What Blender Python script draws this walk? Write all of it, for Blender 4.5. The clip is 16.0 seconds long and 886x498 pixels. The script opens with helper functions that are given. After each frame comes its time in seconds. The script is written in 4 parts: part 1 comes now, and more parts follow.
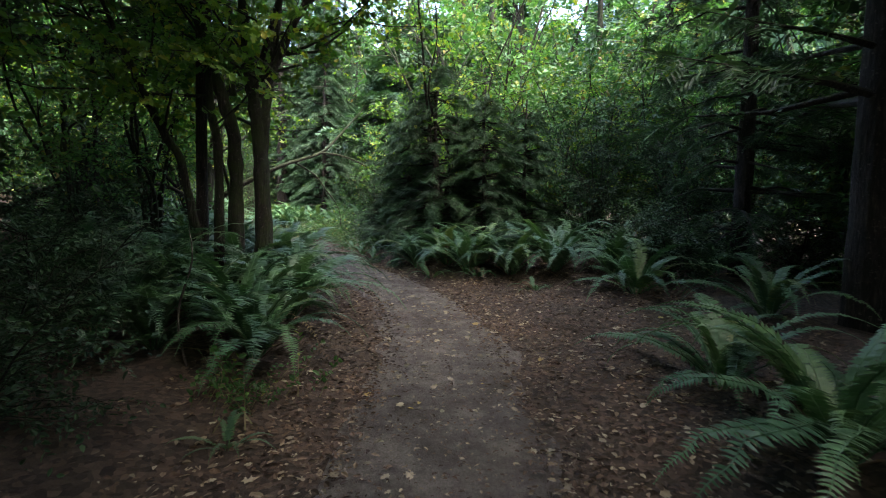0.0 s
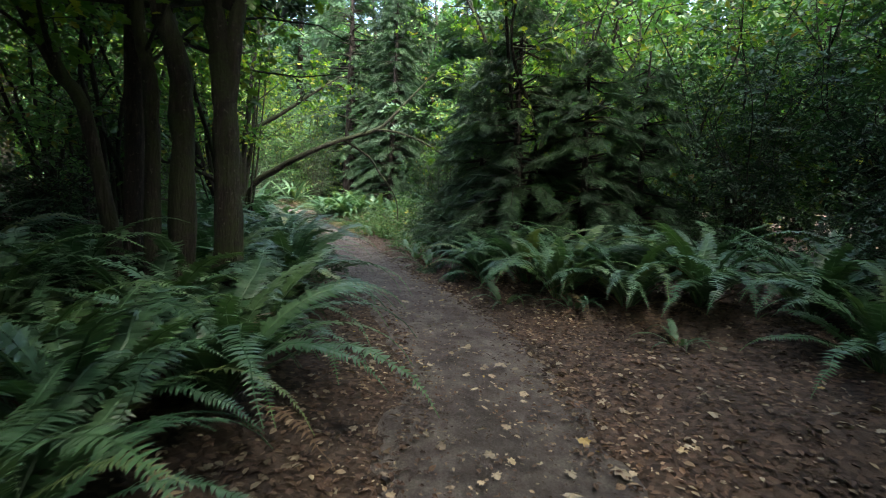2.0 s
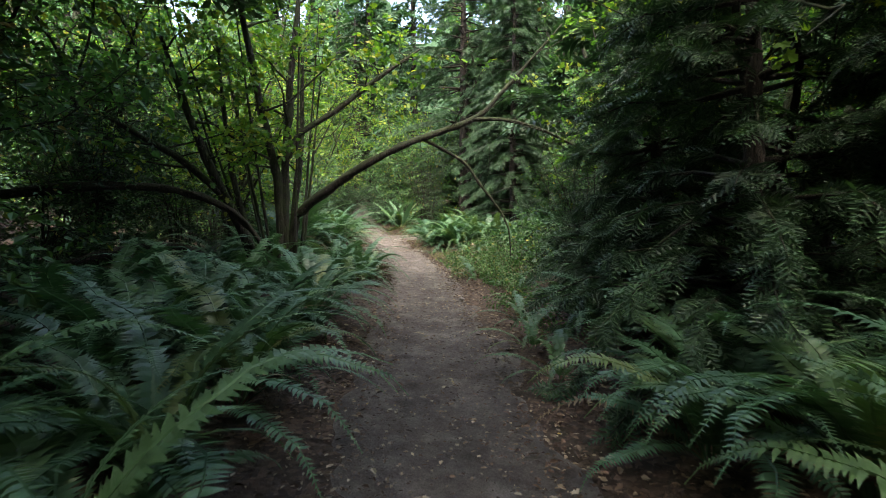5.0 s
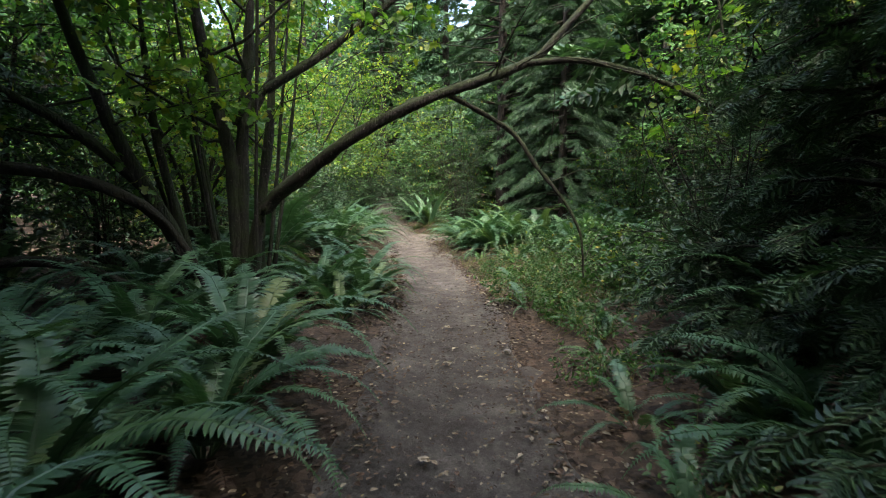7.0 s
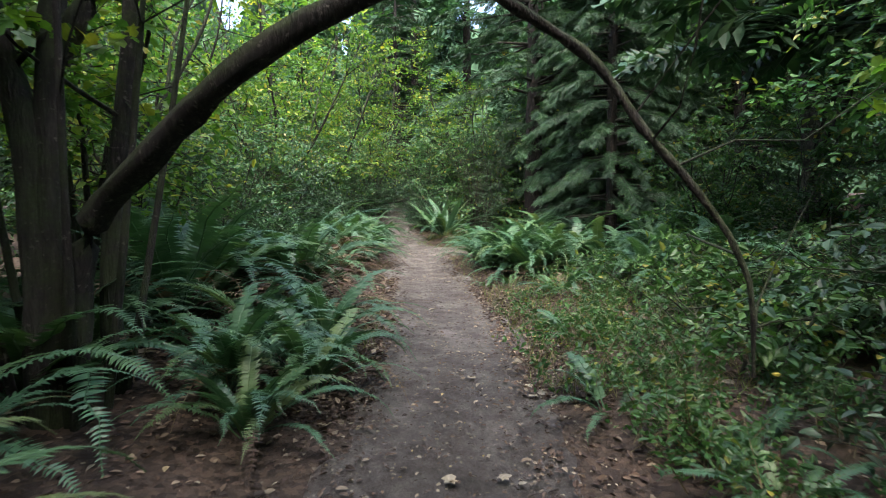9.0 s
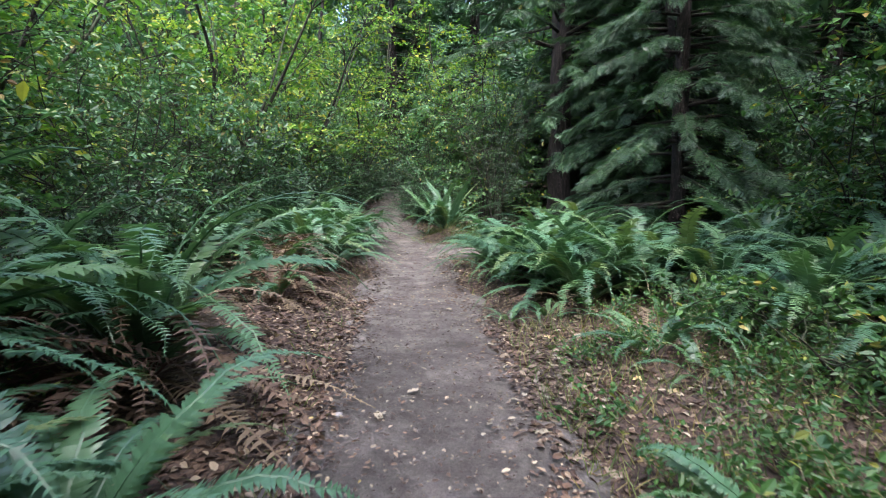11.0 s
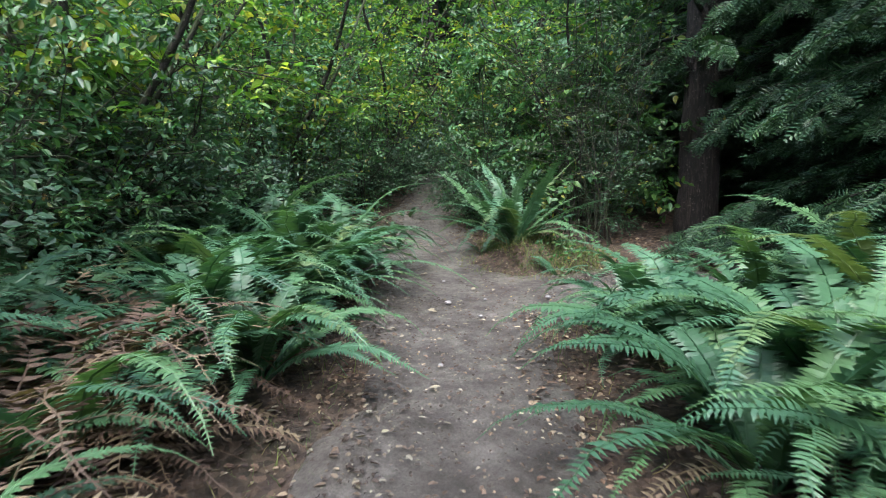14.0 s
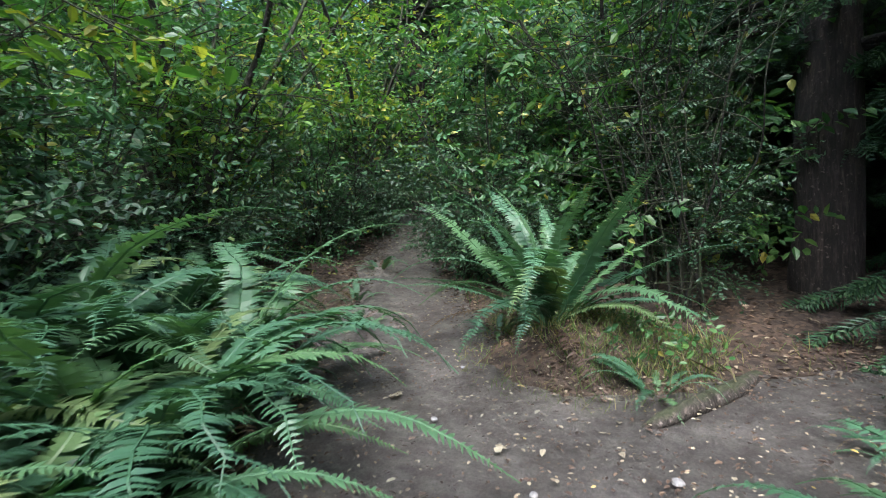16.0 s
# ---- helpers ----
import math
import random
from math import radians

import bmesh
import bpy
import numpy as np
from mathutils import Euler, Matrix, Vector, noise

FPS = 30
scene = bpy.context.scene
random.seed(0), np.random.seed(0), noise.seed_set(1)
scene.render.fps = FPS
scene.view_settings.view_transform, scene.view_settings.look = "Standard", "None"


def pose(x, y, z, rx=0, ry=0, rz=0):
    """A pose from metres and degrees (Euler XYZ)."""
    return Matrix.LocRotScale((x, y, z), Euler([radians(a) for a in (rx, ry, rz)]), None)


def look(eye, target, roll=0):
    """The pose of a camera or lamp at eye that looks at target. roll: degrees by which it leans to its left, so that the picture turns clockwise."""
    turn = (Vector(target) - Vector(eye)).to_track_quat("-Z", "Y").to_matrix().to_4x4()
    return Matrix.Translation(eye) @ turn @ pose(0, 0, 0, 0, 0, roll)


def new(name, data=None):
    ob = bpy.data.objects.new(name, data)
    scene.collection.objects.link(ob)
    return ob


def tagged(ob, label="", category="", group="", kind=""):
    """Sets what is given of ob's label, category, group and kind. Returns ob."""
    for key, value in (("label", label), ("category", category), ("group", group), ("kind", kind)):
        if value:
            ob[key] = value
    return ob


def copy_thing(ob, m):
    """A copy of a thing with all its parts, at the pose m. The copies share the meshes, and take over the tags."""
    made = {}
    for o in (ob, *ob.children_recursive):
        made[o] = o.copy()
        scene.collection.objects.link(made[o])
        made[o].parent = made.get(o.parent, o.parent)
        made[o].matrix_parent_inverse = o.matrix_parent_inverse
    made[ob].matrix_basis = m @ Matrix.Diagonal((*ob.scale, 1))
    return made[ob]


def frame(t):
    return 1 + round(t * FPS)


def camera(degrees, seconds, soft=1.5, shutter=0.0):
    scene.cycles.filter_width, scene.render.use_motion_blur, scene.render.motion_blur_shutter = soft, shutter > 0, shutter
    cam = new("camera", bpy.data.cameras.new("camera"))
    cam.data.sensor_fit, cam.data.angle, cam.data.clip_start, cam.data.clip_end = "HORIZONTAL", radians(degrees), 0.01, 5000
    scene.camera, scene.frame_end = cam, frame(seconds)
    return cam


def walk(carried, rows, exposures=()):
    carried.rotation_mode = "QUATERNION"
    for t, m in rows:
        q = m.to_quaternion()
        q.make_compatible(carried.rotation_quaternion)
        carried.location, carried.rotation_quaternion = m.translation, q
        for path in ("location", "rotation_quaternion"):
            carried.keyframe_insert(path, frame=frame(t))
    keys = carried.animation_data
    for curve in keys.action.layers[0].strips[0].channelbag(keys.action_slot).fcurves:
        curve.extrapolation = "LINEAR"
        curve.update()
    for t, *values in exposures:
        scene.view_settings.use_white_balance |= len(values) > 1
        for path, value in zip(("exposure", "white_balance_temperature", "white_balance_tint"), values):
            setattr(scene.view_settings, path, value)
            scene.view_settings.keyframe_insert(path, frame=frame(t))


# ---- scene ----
cam = camera(80.8, 16.0, soft=1.0, shutter=0.2)
METRES, EYE, TILT, LEAN, TURN = 25.0, 1.63, -4.0, -1.0, 0.0
ROWS = [
    (0.0, 0.0, 0.0, 0.0, 0.0, 0.0, -0.0),
    (0.5, 0.0013, 0.0327, 0.0026, 2.64, -0.67, -1.58),
    (1.0, 0.0026, 0.0651, 0.0049, 5.36, -0.57, -0.91),
    (1.5, 0.0031, 0.096, 0.0082, 8.32, -0.25, -0.94),
    (2.0, -0.0006, 0.1288, 0.0099, 8.67, -1.01, -2.2),
    (2.5, -0.0031, 0.162, 0.0132, 9.51, -0.4, 0.38),
    (3.0, -0.0086, 0.1956, 0.0164, 12.86, -0.34, -0.21),
    (3.5, -0.0119, 0.2267, 0.02, 13.53, 1.06, 0.1),
    (4.0, -0.0187, 0.2574, 0.0233, 14.9, -0.29, -2.45),
    (4.5, -0.0236, 0.2865, 0.0283, 20.9, 0.18, -0.49),
    (7.0, -0.0784, 0.4231, 0.0405, 27.43, -0.33, -0.5),
    (7.5, -0.0907, 0.4492, 0.044, 26.9, -0.36, -1.51),
    (8.0, -0.1016, 0.4745, 0.0469, 28.19, 0.28, -0.82),
    (10.5, -0.1758, 0.617, 0.057, 31.23, -0.47, -1.09),
    (11.0, -0.1915, 0.6453, 0.0611, 30.45, -1.2, -0.91),
    (11.5, -0.2075, 0.6732, 0.0657, 31.66, -1.15, -0.64),
    (12.0, -0.225, 0.7003, 0.0706, 31.7, -1.56, -1.3),
    (12.5, -0.2415, 0.7255, 0.0762, 33.73, 0.19, -1.39),
    (13.0, -0.2594, 0.751, 0.0791, 34.43, -0.89, -1.08),
    (13.5, -0.2773, 0.7765, 0.0812, 35.8, -1.63, 0.12),
    (14.0, -0.2972, 0.8032, 0.0818, 35.6, -3.09, -0.65),
    (14.5, -0.3169, 0.8297, 0.0835, 36.86, -2.02, -0.2),
    (15.0, -0.3362, 0.8554, 0.0846, 38.41, -0.29, -0.22),
    (15.5, -0.3532, 0.8795, 0.0875, 37.1, -0.16, 0.24),
    (16.0, -0.3664, 0.9004, 0.0912, 34.31, 0.93, 0.5),
]
EXPOSURES = [(0.0, 3.35, 7000, 14), (2.5, 3.08, 7200, 10), (4.5, 2.98, 7500, 12), (8.0, 2.58, 7000, 11), (10.5, 2.76, 6250, 21), (12.5, 2.7, 6150, 13), (16.0, 2.4, 6050, 10)]
walk(cam, [(t, pose(0, 0, EYE, TILT, LEAN, TURN) @ pose(METRES * x, METRES * y, METRES * z, 90 + pitch, roll, yaw)) for t, x, y, z, yaw, pitch, roll in ROWS],
     exposures=EXPOSURES)

# ---- world and sun: an overcast sky over the wood ----
world = bpy.data.worlds.new("world")
scene.world = world
world.use_nodes = True
wn = world.node_tree
sky = wn.nodes.new("ShaderNodeTexSky")
sky.sky_type, sky.sun_disc = "NISHITA", False
sky.sun_elevation, sky.sun_rotation = radians(56), radians(153)
sky.air_density, sky.dust_density = 1.0, 3.0
wn.links.new(sky.outputs[0], wn.nodes["Background"].inputs[0])
wn.nodes["Background"].inputs[1].default_value = 0.15
sun = new("sun", bpy.data.lights.new("sun", "SUN"))
sun.data.energy, sun.data.angle, sun.data.color = 1.1, radians(50), (1.0, 0.97, 0.93)
sun.matrix_world = look((8, -16, 27), (0, 0, 0))


# ---- materials ----
def nodes_of(name):
    m = bpy.data.materials.new(name)
    m.use_nodes = True
    t = m.node_tree
    return m, t, t.nodes["Principled BSDF"], t.nodes["Material Output"]


def ramp(t, fac, stops):
    r = t.nodes.new("ShaderNodeValToRGB")
    el = r.color_ramp.elements
    while len(el) < len(stops):
        el.new(0.5)
    for e, (p, c) in zip(el, stops):
        e.position, e.color = p, (*c, 1)
    t.links.new(fac, r.inputs[0])
    return r.outputs[0]


def tex_noise(t, scale, detail=4.0, rough=0.6, coord="Object"):
    co = t.nodes.new("ShaderNodeTexCoord")
    n = t.nodes.new("ShaderNodeTexNoise")
    n.inputs["Scale"].default_value, n.inputs["Detail"].default_value, n.inputs["Roughness"].default_value = scale, detail, rough
    t.links.new(co.outputs[coord], n.inputs["Vector"])
    return n.outputs["Fac"]


def mixed(t, fac, a, b, mode="MIX"):
    m = t.nodes.new("ShaderNodeMix")
    m.data_type, m.blend_type = "RGBA", mode
    for sock, v in ((0, fac), (6, a), (7, b)):
        if isinstance(v, (int, float)):
            m.inputs[sock].default_value = v
        elif isinstance(v, tuple):
            m.inputs[sock].default_value = (*v, 1)
        else:
            t.links.new(v, m.inputs[sock])
    return m.outputs[2]


def bumped(t, p, height, strength, distance=0.02):
    b = t.nodes.new("ShaderNodeBump")
    b.inputs["Strength"].default_value, b.inputs["Distance"].default_value = strength, distance
    t.links.new(height, b.inputs["Height"])
    t.links.new(b.outputs[0], p.inputs["Normal"])


def leaf_material(name, stops, through_light=0.35, rough=0.5, per="island", blotch=0.75):
    """Thin leaf: a glossy face, some light shining through; its colour varies from leaf to leaf and in blotches."""
    m, t, p, out = nodes_of(name)
    if per == "island":
        rnd = t.nodes.new("ShaderNodeNewGeometry").outputs["Random Per Island"]
    else:
        rnd = t.nodes.new("ShaderNodeObjectInfo").outputs["Random"]
    c = ramp(t, rnd, stops)
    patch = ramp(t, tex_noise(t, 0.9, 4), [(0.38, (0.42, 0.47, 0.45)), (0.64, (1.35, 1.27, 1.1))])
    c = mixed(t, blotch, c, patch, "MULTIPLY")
    fine = ramp(t, tex_noise(t, 38, 3), [(0.3, (0.78, 0.78, 0.78)), (0.7, (1.15, 1.15, 1.1))])
    c = mixed(t, 0.6, c, fine, "MULTIPLY")
    t.links.new(c, p.inputs["Base Color"])
    p.inputs["Roughness"].default_value = rough
    p.inputs["Specular IOR Level"].default_value = 0.5
    tr = t.nodes.new("ShaderNodeBsdfTranslucent")
    warm = mixed(t, 1.0, c, (1.25, 1.4, 0.55), "MULTIPLY")
    t.links.new(warm, tr.inputs["Color"])
    mx = t.nodes.new("ShaderNodeMixShader")
    mx.inputs[0].default_value = through_light
    t.links.new(p.outputs[0], mx.inputs[1])
    t.links.new(tr.outputs[0], mx.inputs[2])
    t.links.new(mx.outputs[0], out.inputs["Surface"])
    return m


def bark_material(name, dark, light, moss, moss_amount=0.5):
    m, t, p, out = nodes_of(name)
    co = t.nodes.new("ShaderNodeTexCoord")
    mp = t.nodes.new("ShaderNodeMapping")
    mp.inputs["Scale"].default_value = (1, 1, 0.16)
    rid = t.nodes.new("ShaderNodeTexNoise")
    rid.inputs["Scale"].default_value, rid.inputs["Detail"].default_value, rid.inputs["Roughness"].default_value = 32, 5, 0.7
    t.links.new(co.outputs["Object"], mp.inputs[0])
    t.links.new(mp.outputs[0], rid.inputs["Vector"])
    c = ramp(t, rid.outputs["Fac"], [(0.36, tuple(v * 0.6 for v in dark)), (0.5, dark), (0.66, light)])
    c = mixed(t, 0.7, c, ramp(t, tex_noise(t, 5, 5, 0.7), [(0.35, (0.5, 0.5, 0.5)), (0.65, (1.5, 1.5, 1.45))]), "MULTIPLY")
    spots = ramp(t, tex_noise(t, 30, 3), [(0.62, (0, 0, 0)), (0.7, (1, 1, 1))])
    c = mixed(t, spots, c, tuple(min(1, v * 1.9 + 0.02) for v in light))
    g = t.nodes.new("ShaderNodeNewGeometry")
    s = t.nodes.new("ShaderNodeSeparateXYZ")
    t.links.new(g.outputs["Normal"], s.inputs[0])
    a = t.nodes.new("ShaderNodeMath")
    a.operation = "MULTIPLY_ADD"
    t.links.new(s.outputs[2], a.inputs[0])
    a.inputs[1].default_value = 0.35
    t.links.new(tex_noise(t, 4, 5, 0.7), a.inputs[2])
    mk = ramp(t, a.outputs[0], [(0.75 - 0.45 * moss_amount, (0, 0, 0)), (0.95 - 0.45 * moss_amount, (1, 1, 1))])
    green = ramp(t, tex_noise(t, 60, 3), [(0.3, tuple(v * 0.5 for v in moss)), (0.7, moss)])
    t.links.new(mixed(t, mk, c, green), p.inputs["Base Color"])
    p.inputs["Roughness"].default_value = 0.9
    bumped(t, p, rid.outputs["Fac"], 1.0, 0.04)
    return m


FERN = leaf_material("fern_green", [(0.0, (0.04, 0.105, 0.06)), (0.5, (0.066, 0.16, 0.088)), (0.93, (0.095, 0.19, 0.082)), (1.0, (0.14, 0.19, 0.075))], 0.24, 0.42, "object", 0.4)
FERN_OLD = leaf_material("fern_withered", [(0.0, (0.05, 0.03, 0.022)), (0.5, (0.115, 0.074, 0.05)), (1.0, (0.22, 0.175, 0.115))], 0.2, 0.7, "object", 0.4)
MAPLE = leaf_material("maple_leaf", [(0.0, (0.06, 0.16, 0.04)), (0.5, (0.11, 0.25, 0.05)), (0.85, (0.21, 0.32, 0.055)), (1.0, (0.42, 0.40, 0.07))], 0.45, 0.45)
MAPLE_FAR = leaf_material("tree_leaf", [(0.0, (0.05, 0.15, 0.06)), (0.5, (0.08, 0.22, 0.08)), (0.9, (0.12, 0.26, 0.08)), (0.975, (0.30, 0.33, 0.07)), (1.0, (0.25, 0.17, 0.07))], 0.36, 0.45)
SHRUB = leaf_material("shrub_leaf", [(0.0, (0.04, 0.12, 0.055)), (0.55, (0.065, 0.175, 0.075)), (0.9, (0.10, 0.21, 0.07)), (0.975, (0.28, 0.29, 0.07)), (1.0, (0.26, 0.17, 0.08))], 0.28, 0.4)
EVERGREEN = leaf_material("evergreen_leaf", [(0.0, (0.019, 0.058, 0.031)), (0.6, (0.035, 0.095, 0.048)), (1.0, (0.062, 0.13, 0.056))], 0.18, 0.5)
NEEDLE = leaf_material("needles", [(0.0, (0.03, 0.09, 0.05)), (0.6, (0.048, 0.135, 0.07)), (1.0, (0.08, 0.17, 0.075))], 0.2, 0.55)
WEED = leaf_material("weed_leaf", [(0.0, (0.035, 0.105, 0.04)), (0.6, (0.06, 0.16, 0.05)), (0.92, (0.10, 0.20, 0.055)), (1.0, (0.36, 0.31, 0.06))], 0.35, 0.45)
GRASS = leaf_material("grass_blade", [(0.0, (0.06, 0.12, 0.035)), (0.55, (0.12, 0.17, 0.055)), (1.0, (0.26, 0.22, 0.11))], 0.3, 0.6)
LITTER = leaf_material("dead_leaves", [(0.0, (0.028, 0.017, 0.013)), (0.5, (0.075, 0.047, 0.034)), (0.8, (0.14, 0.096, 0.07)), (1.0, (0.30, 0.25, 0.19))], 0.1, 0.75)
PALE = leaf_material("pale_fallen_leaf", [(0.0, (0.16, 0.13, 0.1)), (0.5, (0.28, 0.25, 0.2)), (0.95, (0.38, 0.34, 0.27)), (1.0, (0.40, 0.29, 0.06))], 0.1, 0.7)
BARK = bark_material("maple_bark", (0.015, 0.012, 0.01), (0.05, 0.044, 0.037), (0.032, 0.048, 0.014), 0.75)
BARK_DARK = bark_material("conifer_bark", (0.014, 0.011, 0.009), (0.05, 0.038, 0.031), (0.035, 0.05, 0.015), 0.2)
MOSSY = bark_material("mossy_bark", (0.012, 0.008, 0.006), (0.036, 0.024, 0.016), (0.026, 0.026, 0.009), 0.6)
ROOT = bark_material("root_bark", (0.05, 0.042, 0.036), (0.15, 0.125, 0.11), (0.06, 0.07, 0.03), 0.1)


def stem_material():
    m, t, p, out = nodes_of("fern_stalk")
    t.links.new(ramp(t, tex_noise(t, 20), [(0.3, (0.07, 0.08, 0.025)), (0.7, (0.14, 0.11, 0.05))]), p.inputs["Base Color"])
    p.inputs["Roughness"].default_value = 0.6
    return m


def soil_material():
    m, t, p, out = nodes_of("forest_soil")
    co = t.nodes.new("ShaderNodeTexCoord")
    v = t.nodes.new("ShaderNodeTexVoronoi")
    v.inputs["Scale"].default_value = 24
    t.links.new(co.outputs["Object"], v.inputs["Vector"])
    c = ramp(t, v.outputs["Color"], [(0.1, (0.026, 0.018, 0.013)), (0.55, (0.064, 0.046, 0.033)), (0.9, (0.115, 0.083, 0.06))])
    c = mixed(t, 0.8, c, ramp(t, tex_noise(t, 0.9, 5), [(0.3, (0.5, 0.5, 0.5)), (0.7, (1.3, 1.2, 1.1))]), "MULTIPLY")
    c = mixed(t, ramp(t, tex_noise(t, 0.6, 6, 0.7), [(0.6, (0, 0, 0)), (0.75, (0.45, 0.45, 0.45))]), c, (0.045, 0.06, 0.022))
    t.links.new(c, p.inputs["Base Color"])
    p.inputs["Roughness"].default_value = 0.95
    bumped(t, p, tex_noise(t, 34, 6, 0.75), 1.0, 0.03)
    return m


def path_material():
    m, t, p, out = nodes_of("trodden_earth")
    c = ramp(t, tex_noise(t, 2.2, 7, 0.65), [(0.3, (0.067, 0.06, 0.052)), (0.5, (0.126, 0.116, 0.104)), (0.7, (0.215, 0.2, 0.182))])
    grit = ramp(t, tex_noise(t, 70, 4, 0.7), [(0.3, (0.6, 0.58, 0.56)), (0.55, (1, 1, 1)), (0.8, (1.35, 1.3, 1.25))])
    c = mixed(t, 0.85, c, grit, "MULTIPLY")
    c = mixed(t, 0.7, c, ramp(t, tex_noise(t, 7, 5, 0.7), [(0.35, (0.55, 0.52, 0.5)), (0.6, (1.2, 1.2, 1.2))]), "MULTIPLY")
    bits = ramp(t, tex_noise(t, 24, 5, 0.7), [(0.62, (0, 0, 0)), (0.7, (0.7, 0.7, 0.7))])
    c = mixed(t, bits, c, (0.05, 0.03, 0.02))
    t.links.new(c, p.inputs["Base Color"])
    p.inputs["Roughness"].default_value = 0.92
    bumped(t, p, tex_noise(t, 22, 9, 0.85), 1.0, 0.06)
    return m


STALK, SOIL, TRODDEN = stem_material(), soil_material(), path_material()

# ---- the lie of the land ----
RISE_U = [-40, 0, 4.8, 9.5, 14.75, 22.5, 27.3, 29.5, 33, 38, 70, 400]
RISE_Z = [-0.8, 0, 0.2, 0.4, 0.57, 0.75, 1.03, 1.3, 1.95, 2.45, 3.6, 6]
WAY = np.array([(0.1, -9, .7), (0.05, 0, .68), (0.05, 2.7, .68), (0.0, 5.7, .64), (-0.4, 7.6, .62), (-1.05, 9.2, .62), (-1.9, 10.5, .64),
                (-2.75, 12.3, .63), (-3.9, 14.4, .62), (-4.65, 15.8, .64), (-5.65, 17.6, .66), (-6.5, 18.9, .68), (-7.3, 20.1, .68), (-8.5, 21.8, .66),
                (-9.6, 23.3, .68), (-10.75, 24.9, .95), (-11.95, 26.1, .8), (-13.0, 27.4, .6), (-14.2, 29, .55), (-15.5, 31, .55), (-18, 34, .5), (-21, 37.5, .5)])
SIDE_WAY = np.array([(-10.8, 24.3, .8), (-10.0, 25.0, .85), (-9.1, 25.8, .8), (-8.1, 26.7, .8), (-7.0, 28, .7)])


def smooth_line(p, n=6):
    """Catmull-Rom through the rows of p."""
    p = np.asarray(p, float)
    q = np.vstack([2 * p[0] - p[1], p, 2 * p[-1] - p[-2]])
    out = []
    for i in range(1, len(q) - 2):
        for k in range(n):
            s = k / n
            a, b, c, d = q[i - 1], q[i], q[i + 1], q[i + 2]
            out.append(0.5 * (2 * b + (c - a) * s + (2 * a - 5 * b + 4 * c - d) * s * s + (3 * b - a - 3 * c + d) * s ** 3))
    return np.array(out + [p[-1]])


WAY_FINE, SIDE_FINE = smooth_line(WAY, 10), smooth_line(SIDE_WAY, 10)
BOTH = np.vstack([WAY_FINE, SIDE_FINE])


def off_way(x, y):
    """Metres from the edge of the trodden way (minus: on it)."""
    x, y = np.asarray(x, float), np.asarray(y, float)
    d = np.sqrt((x[..., None] - BOTH[:, 0]) ** 2 + (y[..., None] - BOTH[:, 1]) ** 2) - BOTH[:, 2]
    return d.min(-1)


def waves(x, y):
    return (np.sin(1.7 * x + 0.6 * y + 1) * np.sin(1.3 * y - 0.5 * x) + 0.6 * np.sin(3.1 * x - 1.1 * y) * np.sin(2.9 * y + 1.3 * x + 2)
            + 0.35 * np.sin(7.3 * x + 2 * y) * np.sin(6.7 * y - 3 * x))


def ground_z(x, y):
    x, y = np.asarray(x, float), np.asarray(y, float)
    base = np.interp(0.85 * y - 0.5 * x, RISE_U, RISE_Z)
    d = off_way(x, y)
    k = np.clip((d + 0.1) / 0.9, 0, 1)
    hummock = 0.3 * np.exp(-((x + 10.55) ** 2 + (y - 26.5) ** 2) / 0.24)
    return base + k * (0.05 + 0.05 * waves(x, y)) + np.clip(d - 0.5, 0, 3) * 0.1 + hummock


# ---- mesh tools ----
def mesh_of(name, chunks, material, smooth=False):
    vs, fs, base = [], [], 0
    for v, f in chunks:
        vs.append(np.asarray(v, float))
        fs.extend((np.asarray(f) + base).tolist())
        base += len(v)
    me = bpy.data.meshes.new(name)
    me.from_pydata(np.vstack(vs).tolist(), [], fs)
    me.materials.append(material)
    if smooth:
        me.polygons.foreach_set("use_smooth", [True] * len(me.polygons))
    me.update()
    return me


def part(name, chunks, material, parent=None, label="", smooth=False):
    ob = new(name, mesh_of(name, chunks, material, smooth))
    ob.parent = parent
    return tagged(ob, label)


def thing(name, at, label, category, group="", kind=""):
    ob = new(name)
    ob.matrix_world = pose(*at)
    ob.empty_display_size = 0.2
    return tagged(ob, label, category, group, kind)


def unit(a):
    return a / np.maximum(np.linalg.norm(a, axis=-1, keepdims=True), 1e-9)


def tube(points, radii, sides=7, rng=None, n=5, lump=0.12):
    """A tapered, slightly lumpy limb along a smooth line."""
    line = smooth_line(np.c_[np.asarray(points, float), radii], n)
    p, r = line[:, :3], line[:, 3]
    t = unit(np.gradient(p, axis=0))
    ref = np.where(np.abs(t[:, 2:3]) > 0.8, [[1.0, 0, 0]], [[0, 0, 1.0]])
    a = unit(np.cross(t, ref))
    b = np.cross(t, a)
    ang = np.linspace(0, 2 * np.pi, sides, endpoint=False)
    wob = 1 + (rng.normal(0, lump, (len(p), sides)) if rng is not None else 0)
    v = p[:, None] + (r[:, None] * wob)[..., None] * (np.cos(ang)[:, None] * a[:, None] + np.sin(ang)[:, None] * b[:, None])
    f = [(i * sides + j, i * sides + (j + 1) % sides, (i + 1) * sides + (j + 1) % sides, (i + 1) * sides + j)
         for i in range(len(p) - 1) for j in range(sides)]
    return v.reshape(-1, 3), f


